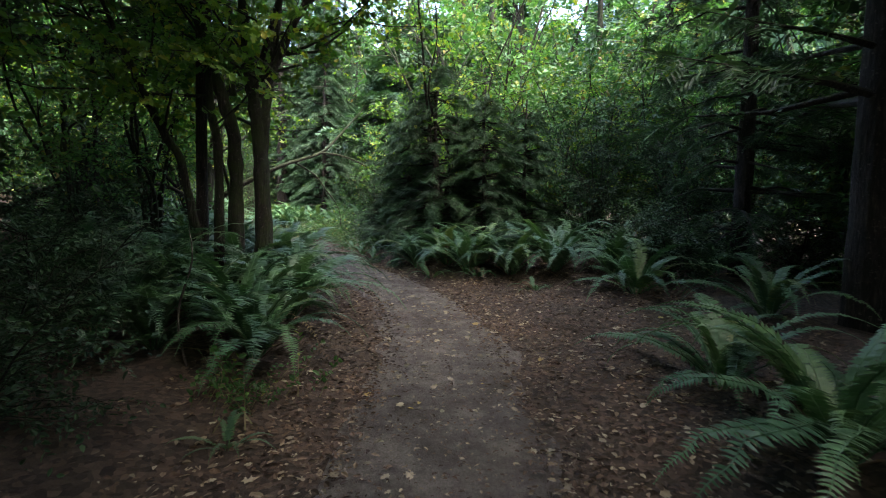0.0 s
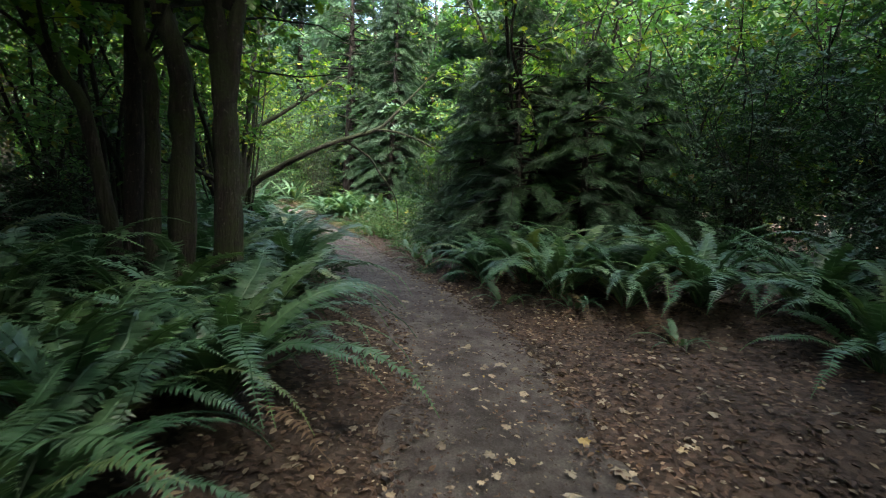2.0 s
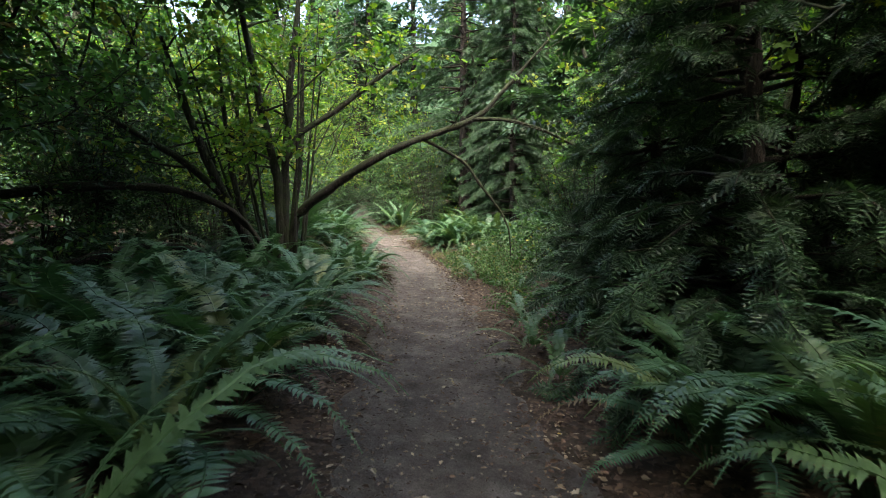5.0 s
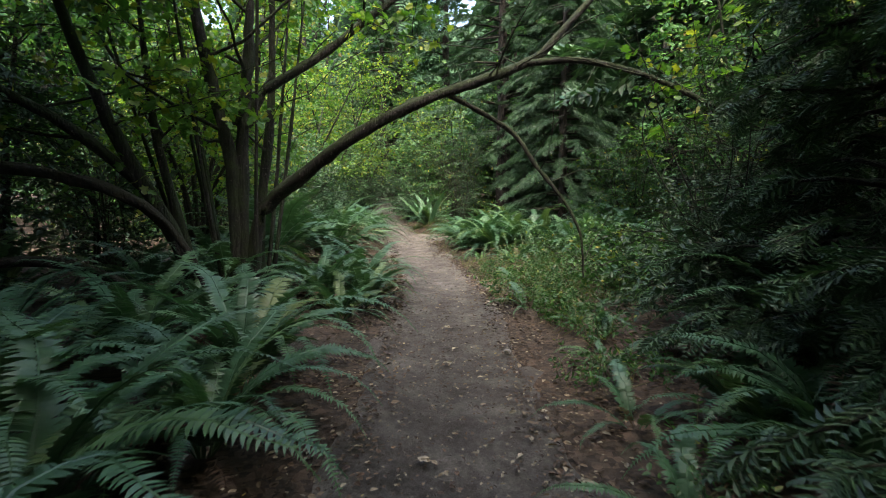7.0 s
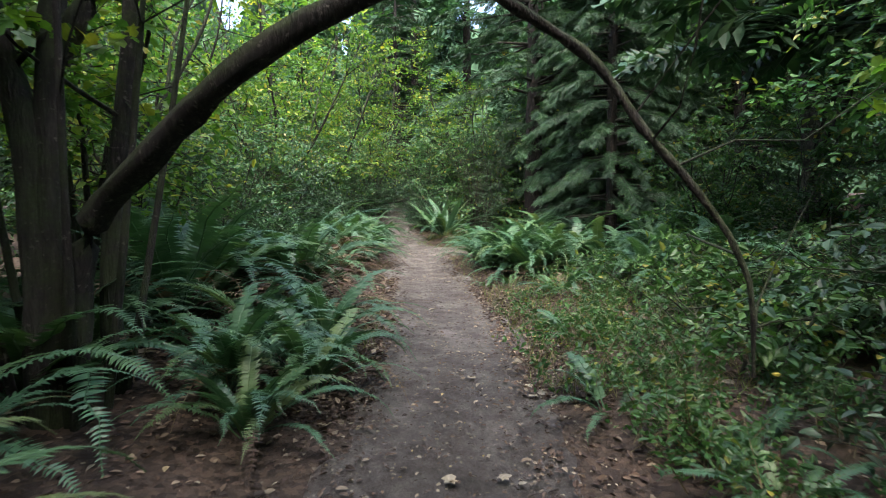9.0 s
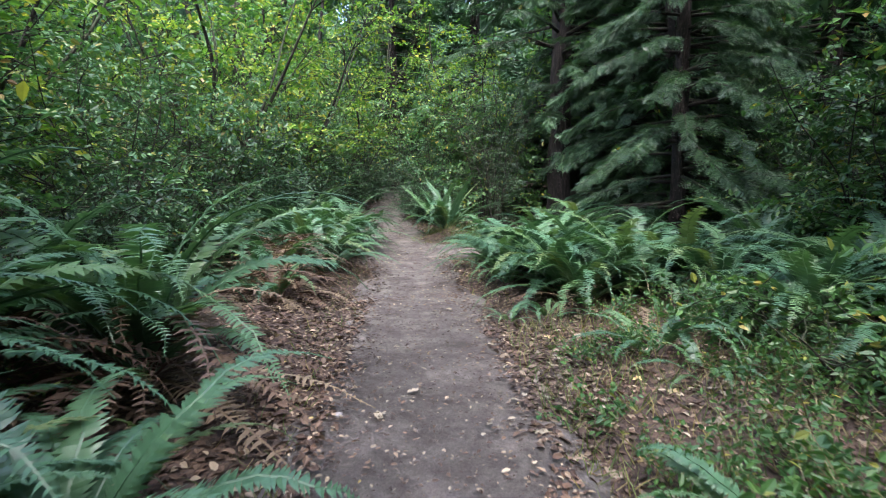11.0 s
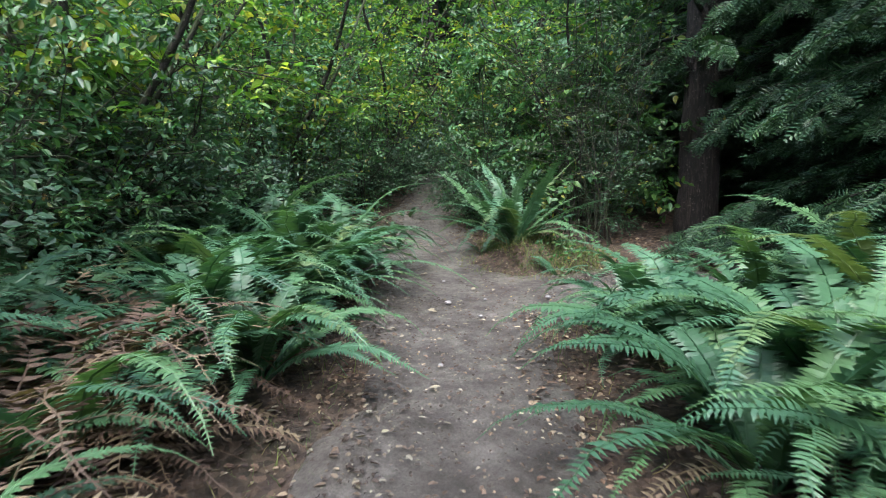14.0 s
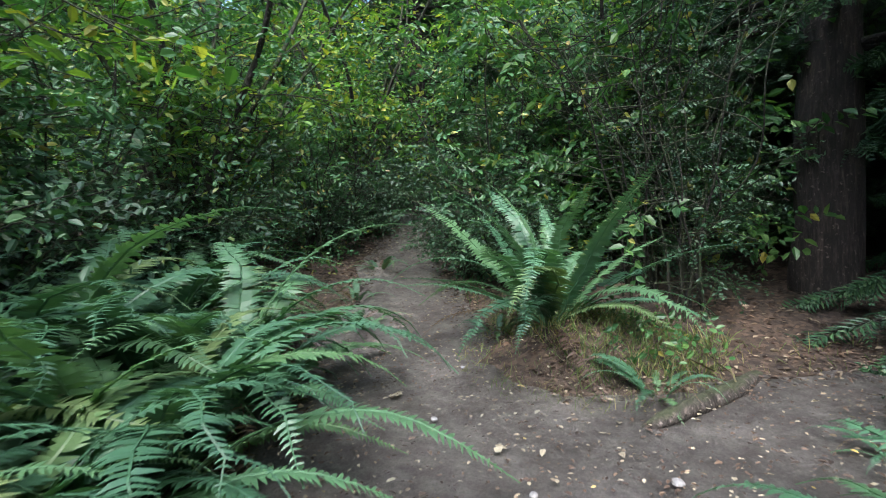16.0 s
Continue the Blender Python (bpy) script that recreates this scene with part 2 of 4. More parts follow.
def stamp(template, pos, along, normal, size):
    """Copies of a small shape: its x runs along, its z near normal."""
    tv, tf = template
    x = unit(along)
    y = unit(np.cross(normal, x))
    z = np.cross(x, y)
    size = np.asarray(size)[:, None, None]
    v = pos[:, None] + size * (tv[None, :, 0:1] * x[:, None] + tv[None, :, 1:2] * y[:, None] + tv[None, :, 2:3] * z[:, None])
    f = np.asarray(tf)[None] + (np.arange(len(pos)) * len(tv))[:, None, None]
    return v.reshape(-1, 3), f.reshape(-1, f.shape[-1])


OVAL = (np.array([(0, 0, 0), (.32, .27, .07), (.72, .2, .03), (1, 0, -.1), (.72, -.2, .03), (.32, -.27, .07)]), [(0, 3, 2, 1), (0, 5, 4, 3)])
LOBED = (np.array([(0, 0, 0), (-.12, .34, .03), (.2, .3, .05), (.3, .58, 0), (.48, .26, .04), (.72, .34, -.02), (1, 0, -.1),
                   (.72, -.34, -.02), (.48, -.26, .04), (.3, -.58, 0), (.2, -.3, .05), (-.12, -.34, .03)]),
         [(0, 2, 1), (0, 4, 3), (0, 3, 2), (0, 6, 5), (0, 5, 4), (0, 8, 7), (0, 7, 6), (0, 10, 9), (0, 9, 8), (0, 11, 10)])
LEAF_FAR = (np.array([(0, 0, 0), (.45, .3, .06), (1, 0, -.1), (.45, -.3, .06)]), [(0, 2, 1), (0, 3, 2)])
TWIG = (np.array([(0, .008, 0), (0, -.006, .006), (0, -.006, -.006), (1, 0, 0)]), [(0, 1, 3), (1, 2, 3), (2, 0, 3)])


def comb_shape(pairs, spread, width, sag):
    """A flat evergreen spray: a twig with feathery side shoots."""
    v, f = [(0, .006, 0), (0, -.006, 0), (1, 0, -sag)], [(0, 1, 2)]
    for i in range(pairs):
        s = 0.08 + 0.9 * i / pairs
        half = spread * (0.45 + 0.55 * math.sin(math.pi * min(1, s * 1.2 + 0.1))) * (1 - 0.75 * s ** 3)
        for side in (-1, 1):
            k = len(v)
            tip = (s + half * 0.75, side * half, -sag * s * s - 0.12 * half)
            mid = (s + half * 0.42, side * half * 0.5, -sag * s * s + 0.01)
            v += [(s, 0, -sag * s * s), (mid[0] - width, mid[1], mid[2]), tip, (mid[0] + width, mid[1] - side * width * .6, mid[2])]
            f += [(k, k + 1, k + 2), (k, k + 2, k + 3)]
    return np.array(v), f


COMB = comb_shape(6, 0.32, 0.042, 0.25)
COMB_FAR = comb_shape(4, 0.42, 0.085, 0.2)


def leafy(rng, o, d, length, leaves, size, shape=OVAL, droop=0.25, flat=0.48):
    """Leaves in two rows along twigs from o in directions d. Returns chunks of leaves and of twigs."""
    n = len(o)
    d = unit(d)
    length = np.broadcast_to(length, (n,)) * rng.uniform(0.6, 1.25, n)
    s = np.linspace(0.18, 1.0, leaves)[None] + rng.uniform(-0.04, 0.04, (n, leaves))
    pos = o[:, None] + d[:, None] * (s * length[:, None])[..., None]
    pos[..., 2] -= droop * (s ** 2) * length[:, None]
    up = unit(np.array([0, 0, 1.0]) + rng.normal(0, flat, (n, 3)))
    side = unit(np.cross(up, d))
    sign = np.where(np.arange(leaves) % 2 == 0, 1, -1)[None, :, None]
    along = d[:, None] * rng.uniform(0.3, 0.9, (n, leaves, 1)) + side[:, None] * sign + rng.normal(0, 0.25, (n, leaves, 3))
    along[..., 2] -= rng.uniform(0.0, 0.5, (n, leaves))
    normal = up[:, None] + rng.normal(0, flat, (n, leaves, 3))
    sz = size * rng.uniform(0.55, 1.25, (n, leaves))
    end = d.copy()
    end[:, 2] -= droop
    return (stamp(shape, pos.reshape(-1, 3), along.reshape(-1, 3), normal.reshape(-1, 3), sz.ravel()),
            stamp(TWIG, o, end, np.tile([0, 0.3, 1.0], (n, 1)), length))


def branches(rng, line, count, reach, start=0.25, rise=0.45, radius=0.018, sides=4, bend=0.25):
    """Crooked side branches off a stem. Returns their tubes and their lines."""
    fine = smooth_line(np.asarray(line, float)[:, :3], 6)
    made, lines = [], []
    for _ in range(count):
        i = int(len(fine) * rng.uniform(start, 0.98))
        az = rng.uniform(0, 2 * np.pi)
        step = reach * rng.uniform(0.5, 1.15) / 4
        p, pts = fine[i].copy(), [fine[i].copy()]
        direction = np.array([np.cos(az), np.sin(az), rise * rng.uniform(0.3, 1.6)])
        for k in range(4):
            direction = unit(direction + rng.normal(0, bend, 3))
            p = p + direction * step
            pts.append(p.copy())
        made.append(tube(pts, np.linspace(radius, radius * 0.25, 5), sides, rng, 1))
        lines.append(np.array(pts))
    return made, lines


def twig_roots(rng, lines, per, start=0.2):
    """Roots and directions of twigs along branches."""
    o, d = [], []
    for ln in lines:
        k = rng.uniform(start, 1, per) * (len(ln) - 1)
        i = np.minimum(k.astype(int), len(ln) - 2)
        p = ln[i] + (ln[i + 1] - ln[i]) * (k - i)[:, None]
        along = unit(ln[i + 1] - ln[i])
        o.append(p)
        d.append(along * 0.5 + rng.normal(0, 0.75, (per, 3)) * [1, 1, 0.45])
    return np.vstack(o), np.vstack(d)


# ---- ground and trodden way ----
def stretched(lo, hi, step, far, grow=1.3):
    mid = list(np.arange(lo, hi + step, step))
    a, s = [lo], step
    while a[-1] > -far:
        s *= grow
        a.append(a[-1] - s)
    b, s = [mid[-1]], step
    while b[-1] < far:
        s *= grow
        b.append(b[-1] + s)
    return np.array(a[:0:-1] + mid + b[1:])


def build_ground():
    xs, ys = stretched(-24, 12, 0.22, 300), stretched(-6, 40, 0.22, 300)
    gx, gy = np.meshgrid(xs, ys)
    z = np.vstack([ground_z(gx[i], gy[i]) for i in range(len(ys))])
    v = np.c_[gx.ravel(), gy.ravel(), z.ravel()]
    nx = len(xs)
    i, j = np.meshgrid(np.arange(nx - 1), np.arange(len(ys) - 1))
    k = (j * nx + i).ravel()
    ob = new("ground", mesh_of("ground", [(v, np.c_[k, k + 1, k + nx + 1, k + nx])], SOIL, True))
    tagged(ob, "brown forest soil under dead leaves and needles", "ground", kind="structure")


def build_way(name, line, label, lift):
    n = 21
    v = []
    d = unit(np.gradient(line[:, :2], axis=0))
    for (x, y, h), (dx, dy) in zip(line, d):
        u = np.linspace(-1.25, 1.25, n)
        px, py = x + dy * u * h, y - dx * u * h
        edge = np.abs(u) + 0.16 * waves(px * 1.7, py * 1.7) + 0.07 * waves(px * 6, py * 6)
        z = np.interp(0.85 * py - 0.5 * px, RISE_U, RISE_Z) + lift - 0.03 * (1 - np.clip(np.abs(u), 0, 1) ** 2) + 0.006 * waves(px * 3, py * 3)
        z += 0.03 - 0.16 * np.clip(edge - 0.8, 0, 1)
        v.append(np.c_[px, py, z])
    f = [(i * n + j, i * n + j + 1, (i + 1) * n + j + 1, (i + 1) * n + j) for i in range(len(line) - 1) for j in range(n - 1)]
    ob = new(name, mesh_of(name, [(np.vstack(v), f)], TRODDEN, True))
    tagged(ob, label, "path", kind="structure")



def backdrop():
    """The wood far off, all round: a ragged wall of dark foliage."""
    rng = np.random.default_rng(3)
    n, m = 220, 16
    v = []
    top = 27 + 5 * np.convolve(rng.normal(0, 1, n), np.ones(3) / 3, "same") + rng.normal(0, 1.5, n)
    for j in range(m):
        for i in range(n):
            a = 2 * np.pi * i / n
            r = 58 + rng.normal(0, 1.2)
            v.append((-8 + r * np.cos(a), 15 + r * np.sin(a), -3 + (top[i] + 3) * j / (m - 1)))
    f = [(j * n + i, j * n + (i + 1) % n, (j + 1) * n + (i + 1) % n, (j + 1) * n + i) for j in range(m - 1) for i in range(n)]
    mat, t, p, out = nodes_of("far_wood")
    # Noise from near-black to light green: the shade between foliage is in the colour.
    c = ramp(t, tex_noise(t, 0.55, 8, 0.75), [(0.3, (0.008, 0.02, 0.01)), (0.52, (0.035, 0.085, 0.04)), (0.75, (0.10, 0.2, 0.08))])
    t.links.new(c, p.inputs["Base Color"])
    p.inputs["Roughness"].default_value = 1.0
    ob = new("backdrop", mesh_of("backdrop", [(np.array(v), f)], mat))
    tagged(ob, "dark green wood in the distance", "forest", kind="structure")


build_ground()
backdrop()
build_way("path", smooth_line(WAY, 14), "grey-brown trodden earth footpath strewn with pale leaves", 0.02)
build_way("side_path", smooth_line(SIDE_WAY, 14), "bare brown earth side path under a cedar", 0.012)


# ---- ferns ----
def frond_mesh(name, start, end, pairs, material, rng, ragged=0.05, half=0.08):
    """One sword-fern frond of length 1 that rises outwards along x and bends over."""
    s = np.linspace(0, 1, 13)
    el = np.radians(start + (end - start) * s ** 1.45)
    sway = np.cumsum(rng.normal(0, 0.012, 13))
    p = np.c_[np.cumsum(np.cos(el)) / 13, sway, np.cumsum(np.sin(el)) / 13]
    p -= p[0]
    v, f = tube(p, np.linspace(0.006, 0.0015, 13), 3, None, 1)
    chunks = [(v, f)]
    k = np.linspace(0.12, 0.995, pairs)
    pos = np.c_[[np.interp(k, s, p[:, i]) for i in range(3)]].T
    e = np.interp(k, s, el)
    along = np.c_[np.cos(e), 0 * e, np.sin(e)]
    normal = np.c_[-np.sin(e), 0 * e, np.cos(e)]
    length = half * np.interp(k, [0.1, 0.25, 0.5, 0.8, 1], [0.75, 1.0, 1.0, 0.62, 0.08]) * rng.uniform(0.88, 1.08, pairs)
    blade = (np.array([(0, -.05, 0), (.12, .15, .012), (.55, .12, .0), (1, .1, -.1), (.5, -.1, .012), (.1, -.13, .0)]), [(0, 5, 4, 1), (1, 4, 3, 2)])
    for side in (-1, 1):
        keep = rng.random(pairs) > ragged
        out = along * 0.28 + np.array([0, side, 0]) + normal * 0.14 + rng.normal(0, 0.07, (pairs, 3))
        out[:, 2] -= 0.16
        nn = normal * 1.0 + rng.normal(0, 0.15, (pairs, 3))
        v, f = stamp(blade, pos[keep], out[keep], nn[keep], length[keep] * 1.0)
        chunks.append((v, f))
    return mesh_of(name, chunks, material)


frng = np.random.default_rng(5)
BENDS = [(86, -5), (83, -25), (79, -42), (73, -52), (66, -56), (56, -52), (44, -42), (84, 30)]
BENDS += [(66, 38), (56, 22), (44, 2)]
FRONDS = [frond_mesh("frond", a, b, 56, FERN, frng, 0.05, 0.069) for a, b in BENDS]
FRONDS_OLD = [frond_mesh("withered_frond", a, b, 30, FERN_OLD, frng, 0.3, 0.07) for a, b in ((72, -45), (52, -62), (28, -50), (8, -32))]


def fern(at, size, count, label, lean=(0, 5), old=0, seed=0, group="sword ferns beside the path"):
    rng = np.random.default_rng(seed)
    root = thing("sword_fern", at, label, "fern", group)
    for i in range(count + old):
        size_now = size * 1.42
        az = 360 * (i * 0.381966 + rng.uniform(-0.05, 0.05))
        if i < count:
            k = rng.integers(lean[0], lean[1] + 1)
            me, sc, nm = FRONDS[k], size_now * rng.uniform(0.72, 1.15), "frond"
        else:
            me, sc, nm = FRONDS_OLD[rng.integers(0, 4)], size_now * rng.uniform(0.6, 0.95), "withered_frond"
        ob = new(nm, me)
        ob.parent = root
        ob.matrix_local = pose(0.05 * math.cos(radians(az)), 0.05 * math.sin(radians(az)), -0.02, rng.uniform(-14, 14), rng.uniform(-8, 8), az) @ Matrix.Scale(sc, 4)
    return root


def place(x, y, turn=0.0, size=1.0, sink=0.0):
    return pose(x, y, float(ground_z(x, y)) - sink, 0, 0, turn) @ Matrix.Scale(size, 4)


ARCHING = fern((-2.0, 5.3, float(ground_z(-2.0, 5.3))), 1.12, 26, "large dark green sword fern with arching fronds", (0, 5), 3, 1)
SPREAD = fern((-2.7, 6.7, float(ground_z(-2.7, 6.7))), 1.08, 22, "dark green sword fern with spreading fronds in shade", (1, 6), 3, 2)
BUSHY = fern((-6.9, 22.4, float(ground_z(-6.9, 22.4))), 1.1, 30, "dense blue-green sword fern leaning over the path", (0, 6), 2, 3)
VASE = fern((-10.8, 26.5, float(ground_z(-10.8, 26.5))), 1.1, 36, "upright bright green sword fern on a grassy hummock", (3, 10), 4, 4)
WITHERED = fern((-10.15, 21.0, float(ground_z(-10.15, 21.0))), 1.15, 9, "half-withered sword fern with brown and yellow fronds", (3, 6), 52, 5)
OLD_BASE = fern((-8.0, 18.0, float(ground_z(-8.0, 18.0)) + 0.14), 1.4, 26, "sword fern with a skirt of dead brown fronds", (0, 5), 40, 6)
SMALL = fern((-2.7, 15.0, float(ground_z(-2.7, 15.0))), 0.5, 9, "small green sword fern on leaf litter", (3, 6), 1, 7)

frnd = random.Random(11)
for proto, spots in (
    (ARCHING, [(0.5, 10.1, 1.1), (1.3, 9.8, 1.1), (2.1, 9.6, 1.1), (3.0, 9.1, 1.1), (0.8, 10.8, 1), (-13.0, 24.5, 1.1), (-3.5, 8.7, 1), (-4.2, 11.5, 1), (-5.0, 7.1, 1), (-4.9, 13.2, .95), (0.1, 10.7, .95), (2.6, 11.2, 1), (5.2, 11.0, 1), (2.35, 2.95, 1.05), (4.4, 8.8, 1), (-6.9, 16.4, .8),
               (-12.2, 24.1, 1.05), (-7.0, 24.0, 1.0), (-4.6, 23.6, 1), (-5.9, 13.0, 1)]),
    (SPREAD, [(-5.95, 16.1, .8), (-6.25, 15.6, .8), (-6.6, 16.9, .85), (-5.7, 15.3, .65), (-3.2, 8.1, .9), (-3.9, 9.9, .9), (-5.6, 11.1, 1), (-6.1, 12.2, 1), (-0.5, 11.8, .9), (1.3, 10.6, .95), (3.6, 10.3, .9), (3.3, 2.2, 1), (-1.35, 13.6, .8), (0.5, 11.4, .9),
              (-6.2, 14.0, .8), (-7.4, 14.2, .9), (-1.7, 13.9, .65), (-1.5, 15.3, .7), (-11.6, 23.2, 1), (-13.2, 24.7, 1), (-12.1, 22.6, 1), (-4.2, 6.0, .9)]),
    (BUSHY, [(-3.9, 22.0, 1.0), (-4.3, 21.4, .85), (-3.2, 21.6, 1.0), (-7.3, 23.25, 1.05), (-5.9, 22.3, 1.0), (-5.0, 22.0, .9), (-6.7, 23.0, 1.0), (-6.55, 21.95, .85), (-4.4, 20.9, .75), (-7.55, 22.6, .95), (-11.6, 23.7, 1.15), (-12.0, 24.4, 1.2), (-11.3, 23.0, 1.0), (-12.6, 23.6, 1.25), (-10.95, 22.1, 1.05), (-12.2, 22.9, 1.1), (-6.3, 21.8, .85), (-7.3, 23.2, 1), (-5.5, 22.6, 1), (-6.2, 23.5, 1), (-4.1, 24.4, 1), (-7.0, 24.9, 1), (-11.2, 22.5, .95), (-12.9, 23.3, 1.05), (-3.7, 22.2, .9)]),
    (WITHERED, [(-10.0, 20.65, .9), (-10.55, 21.2, .9), (-9.4, 20.3, .75), (-10.6, 21.5, .95), (-11.3, 22.5, .8)]),
    (SMALL, [(1.5, 8.35, .8), (0.65, 9.6, .9), (-6.85, 21.0, .7), (-6.55, 21.3, .9), (-8.75, 25.75, .7), (-9.9, 26.0, .9), (-2.0, 12.9, 1.1), (-5.0, 19.9, .9), (-11.35, 26.6, .8), (-12.6, 26.2, .9),
             (-13.3, 26.9, .9), (-13.9, 28.0, .9), (-1.3, 3.1, .6), (-4.6, 18.3, 1.1), (-5.4, 20.3, 1.3), (-4.0, 20.4, 1.4), (-4.9, 21.2, 1.3), (-3.6, 19.2, 1.3), (-1.6, 12.2, 1.2), (-2.35, 13.9, 1.1), (-3.0, 15.9, 1.0), (-3.9, 16.6, 1.1), (-0.2, 9.9, 1.0), (-3.1, 16.4, .8)])):
    for x, y, s in spots:
        copy_thing(proto, place(x, y, frnd.uniform(0, 360), s))

# bands of ferns that line the path
taken = [(o.location.x, o.location.y) for o in bpy.data.objects if o.name.startswith("sword_fern")]
DIRS = unit(np.gradient(WAY_FINE[:, :2], axis=0))


def band(y0, y1, side, offs, protos, gap=0.72, sizes=(0.8, 1.05)):
    for i, (x, y, h) in enumerate(WAY_FINE):
        if not y0 < y < y1:
            continue
        for off in offs:
            a = x + side * DIRS[i][1] * (h + off + frnd.uniform(-.15, .15))
            b = y - side * DIRS[i][0] * (h + off + frnd.uniform(-.15, .15))
            if min((a - p) ** 2 + (b - q) ** 2 for p, q in taken) > gap ** 2 and float(off_way(a, b)) > 0.5:
                taken.append((a, b))
                copy_thing(frnd.choice(protos), place(a, b, frnd.uniform(0, 360), frnd.uniform(*sizes)))


band(4.3, 9.5, -1, (1.15, 1.9, 2.6), (ARCHING, SPREAD))
band(9.5, 13.6, -1, (0.85, 1.6, 2.4), (ARCHING, SPREAD))
band(15.8, 19.3, -1, (1.9, 2.6), (OLD_BASE, SPREAD, BUSHY))
band(21.6, 26.8, -1, (0.75, 1.4, 2.1, 2.8), (BUSHY, ARCHING, WITHERED, BUSHY), 0.64, (0.82, 1.02))
band(9.8, 13.6, 1, (0.9, 1.7), (ARCHING, SPREAD))
band(20.9, 23.7, 1, (0.85, 1.5, 2.2), (BUSHY, ARCHING))

# ferns of the floor of the wood, away from the path
taken = [(o.location.x, o.location.y) for o in bpy.data.objects if o.name.startswith("sword_fern")]
fill = 0
while fill < 30:
    x, y = frnd.uniform(-20, 9), frnd.uniform(1, 30)
    d = float(off_way(x, y))
    if not 1.5 < d < 6.5 or (-5.9 < x < -2.5 and 17 < y < 22) or min((x - a) ** 2 + (y - b) ** 2 for a, b in taken) < 1.1:
        continue
    taken.append((x, y))
    copy_thing(frnd.choice((ARCHING, SPREAD, BUSHY)), place(x, y, frnd.uniform(0, 360), frnd.uniform(0.75, 1.05)))
    fill += 1


# ---- broadleaved trees ----
def tree(name, at, stems, label, category, leaf, shape=OVAL, twigs=10, side=8, reach=1.6, leaf_size=0.085, leaves=8, seed=0, bark=BARK, twig_len=0.5, start=0.25, rise=0.45,
         single=False, group=""):
    """stems: rows of points (local) and radii; each is a limb of its own, with crooked branches and leafy twigs."""
    rng = np.random.default_rng(seed)
    root = thing(name, at, label, category, group)
    wood, crown, tw = [], [], []
    for i, (pts, radii) in enumerate(stems):
        part("trunk" if i == 0 else "limb", [tube(pts, radii, 9 if radii[0] > .06 else 6, rng)], bark, root, "", True)
        made, lines = branches(rng, pts, side, reach, start, rise, max(0.008, radii[-1] * 0.9))
        fine = [ln + np.array(at) for ln in lines]
        clear = [not np.any((off_way(ln[:, 0], ln[:, 1]) < 0.25) & (ln[:, 2] < ground_z(ln[:, 0], ln[:, 1]) + 2.3)) for ln in fine]
        wood += [m for m, k in zip(made, clear) if k]
        lines = [ln for ln, k in zip(lines, clear) if k] or lines[:1]
        o, d = twig_roots(rng, lines, twigs)
        wx, wy, wz = (o + np.array(at)).T
        k = ~((off_way(wx, wy) < 1.5) & (wz < ground_z(wx, wy) + 3.1))
        o, d = (o[k], d[k]) if k.any() else (o, d)
        a, b = leafy(rng, o, d, twig_len, leaves, leaf_size, shape)
        crown.append(a)
        tw.append(b)
    if single:
        for w in wood:
            part("branch", [w], bark, root, "", True)
    else:
        tagged(part("branch", wood, bark, root, "", True), kind="stuff")
    tagged(part("crown", crown, leaf, root, "green leaves with some turning yellow"), kind="stuff")
    tagged(part("twig", tw, bark, root), kind="stuff")
    return root


def grown(rng, count, height, spread, radius, base=0.12):
    """Stems that fan out from one stool."""
    out = []
    for i in range(count):
        az = 2 * np.pi * (i * 0.381966 + rng.uniform(-.08, .08))
        r = spread * rng.uniform(0.35, 1.0)
        h = height * rng.uniform(0.7, 1.05)
        pts = [(base * np.cos(az), base * np.sin(az), -0.1)]
        for k in (0.25, 0.5, 0.75, 1.0):
            j = rng.normal(0, 0.05 * height, 2)
            pts.append((r * k ** 1.4 * np.cos(az) + j[0] * k, r * k ** 1.4 * np.sin(az) + j[1] * k, h * k))
        out.append((pts, np.linspace(radius * rng.uniform(0.7, 1.1), radius * 0.25, 5)))
    return out


def local(at, rows):
    return [tuple(np.subtract(p, at)) for p in rows]


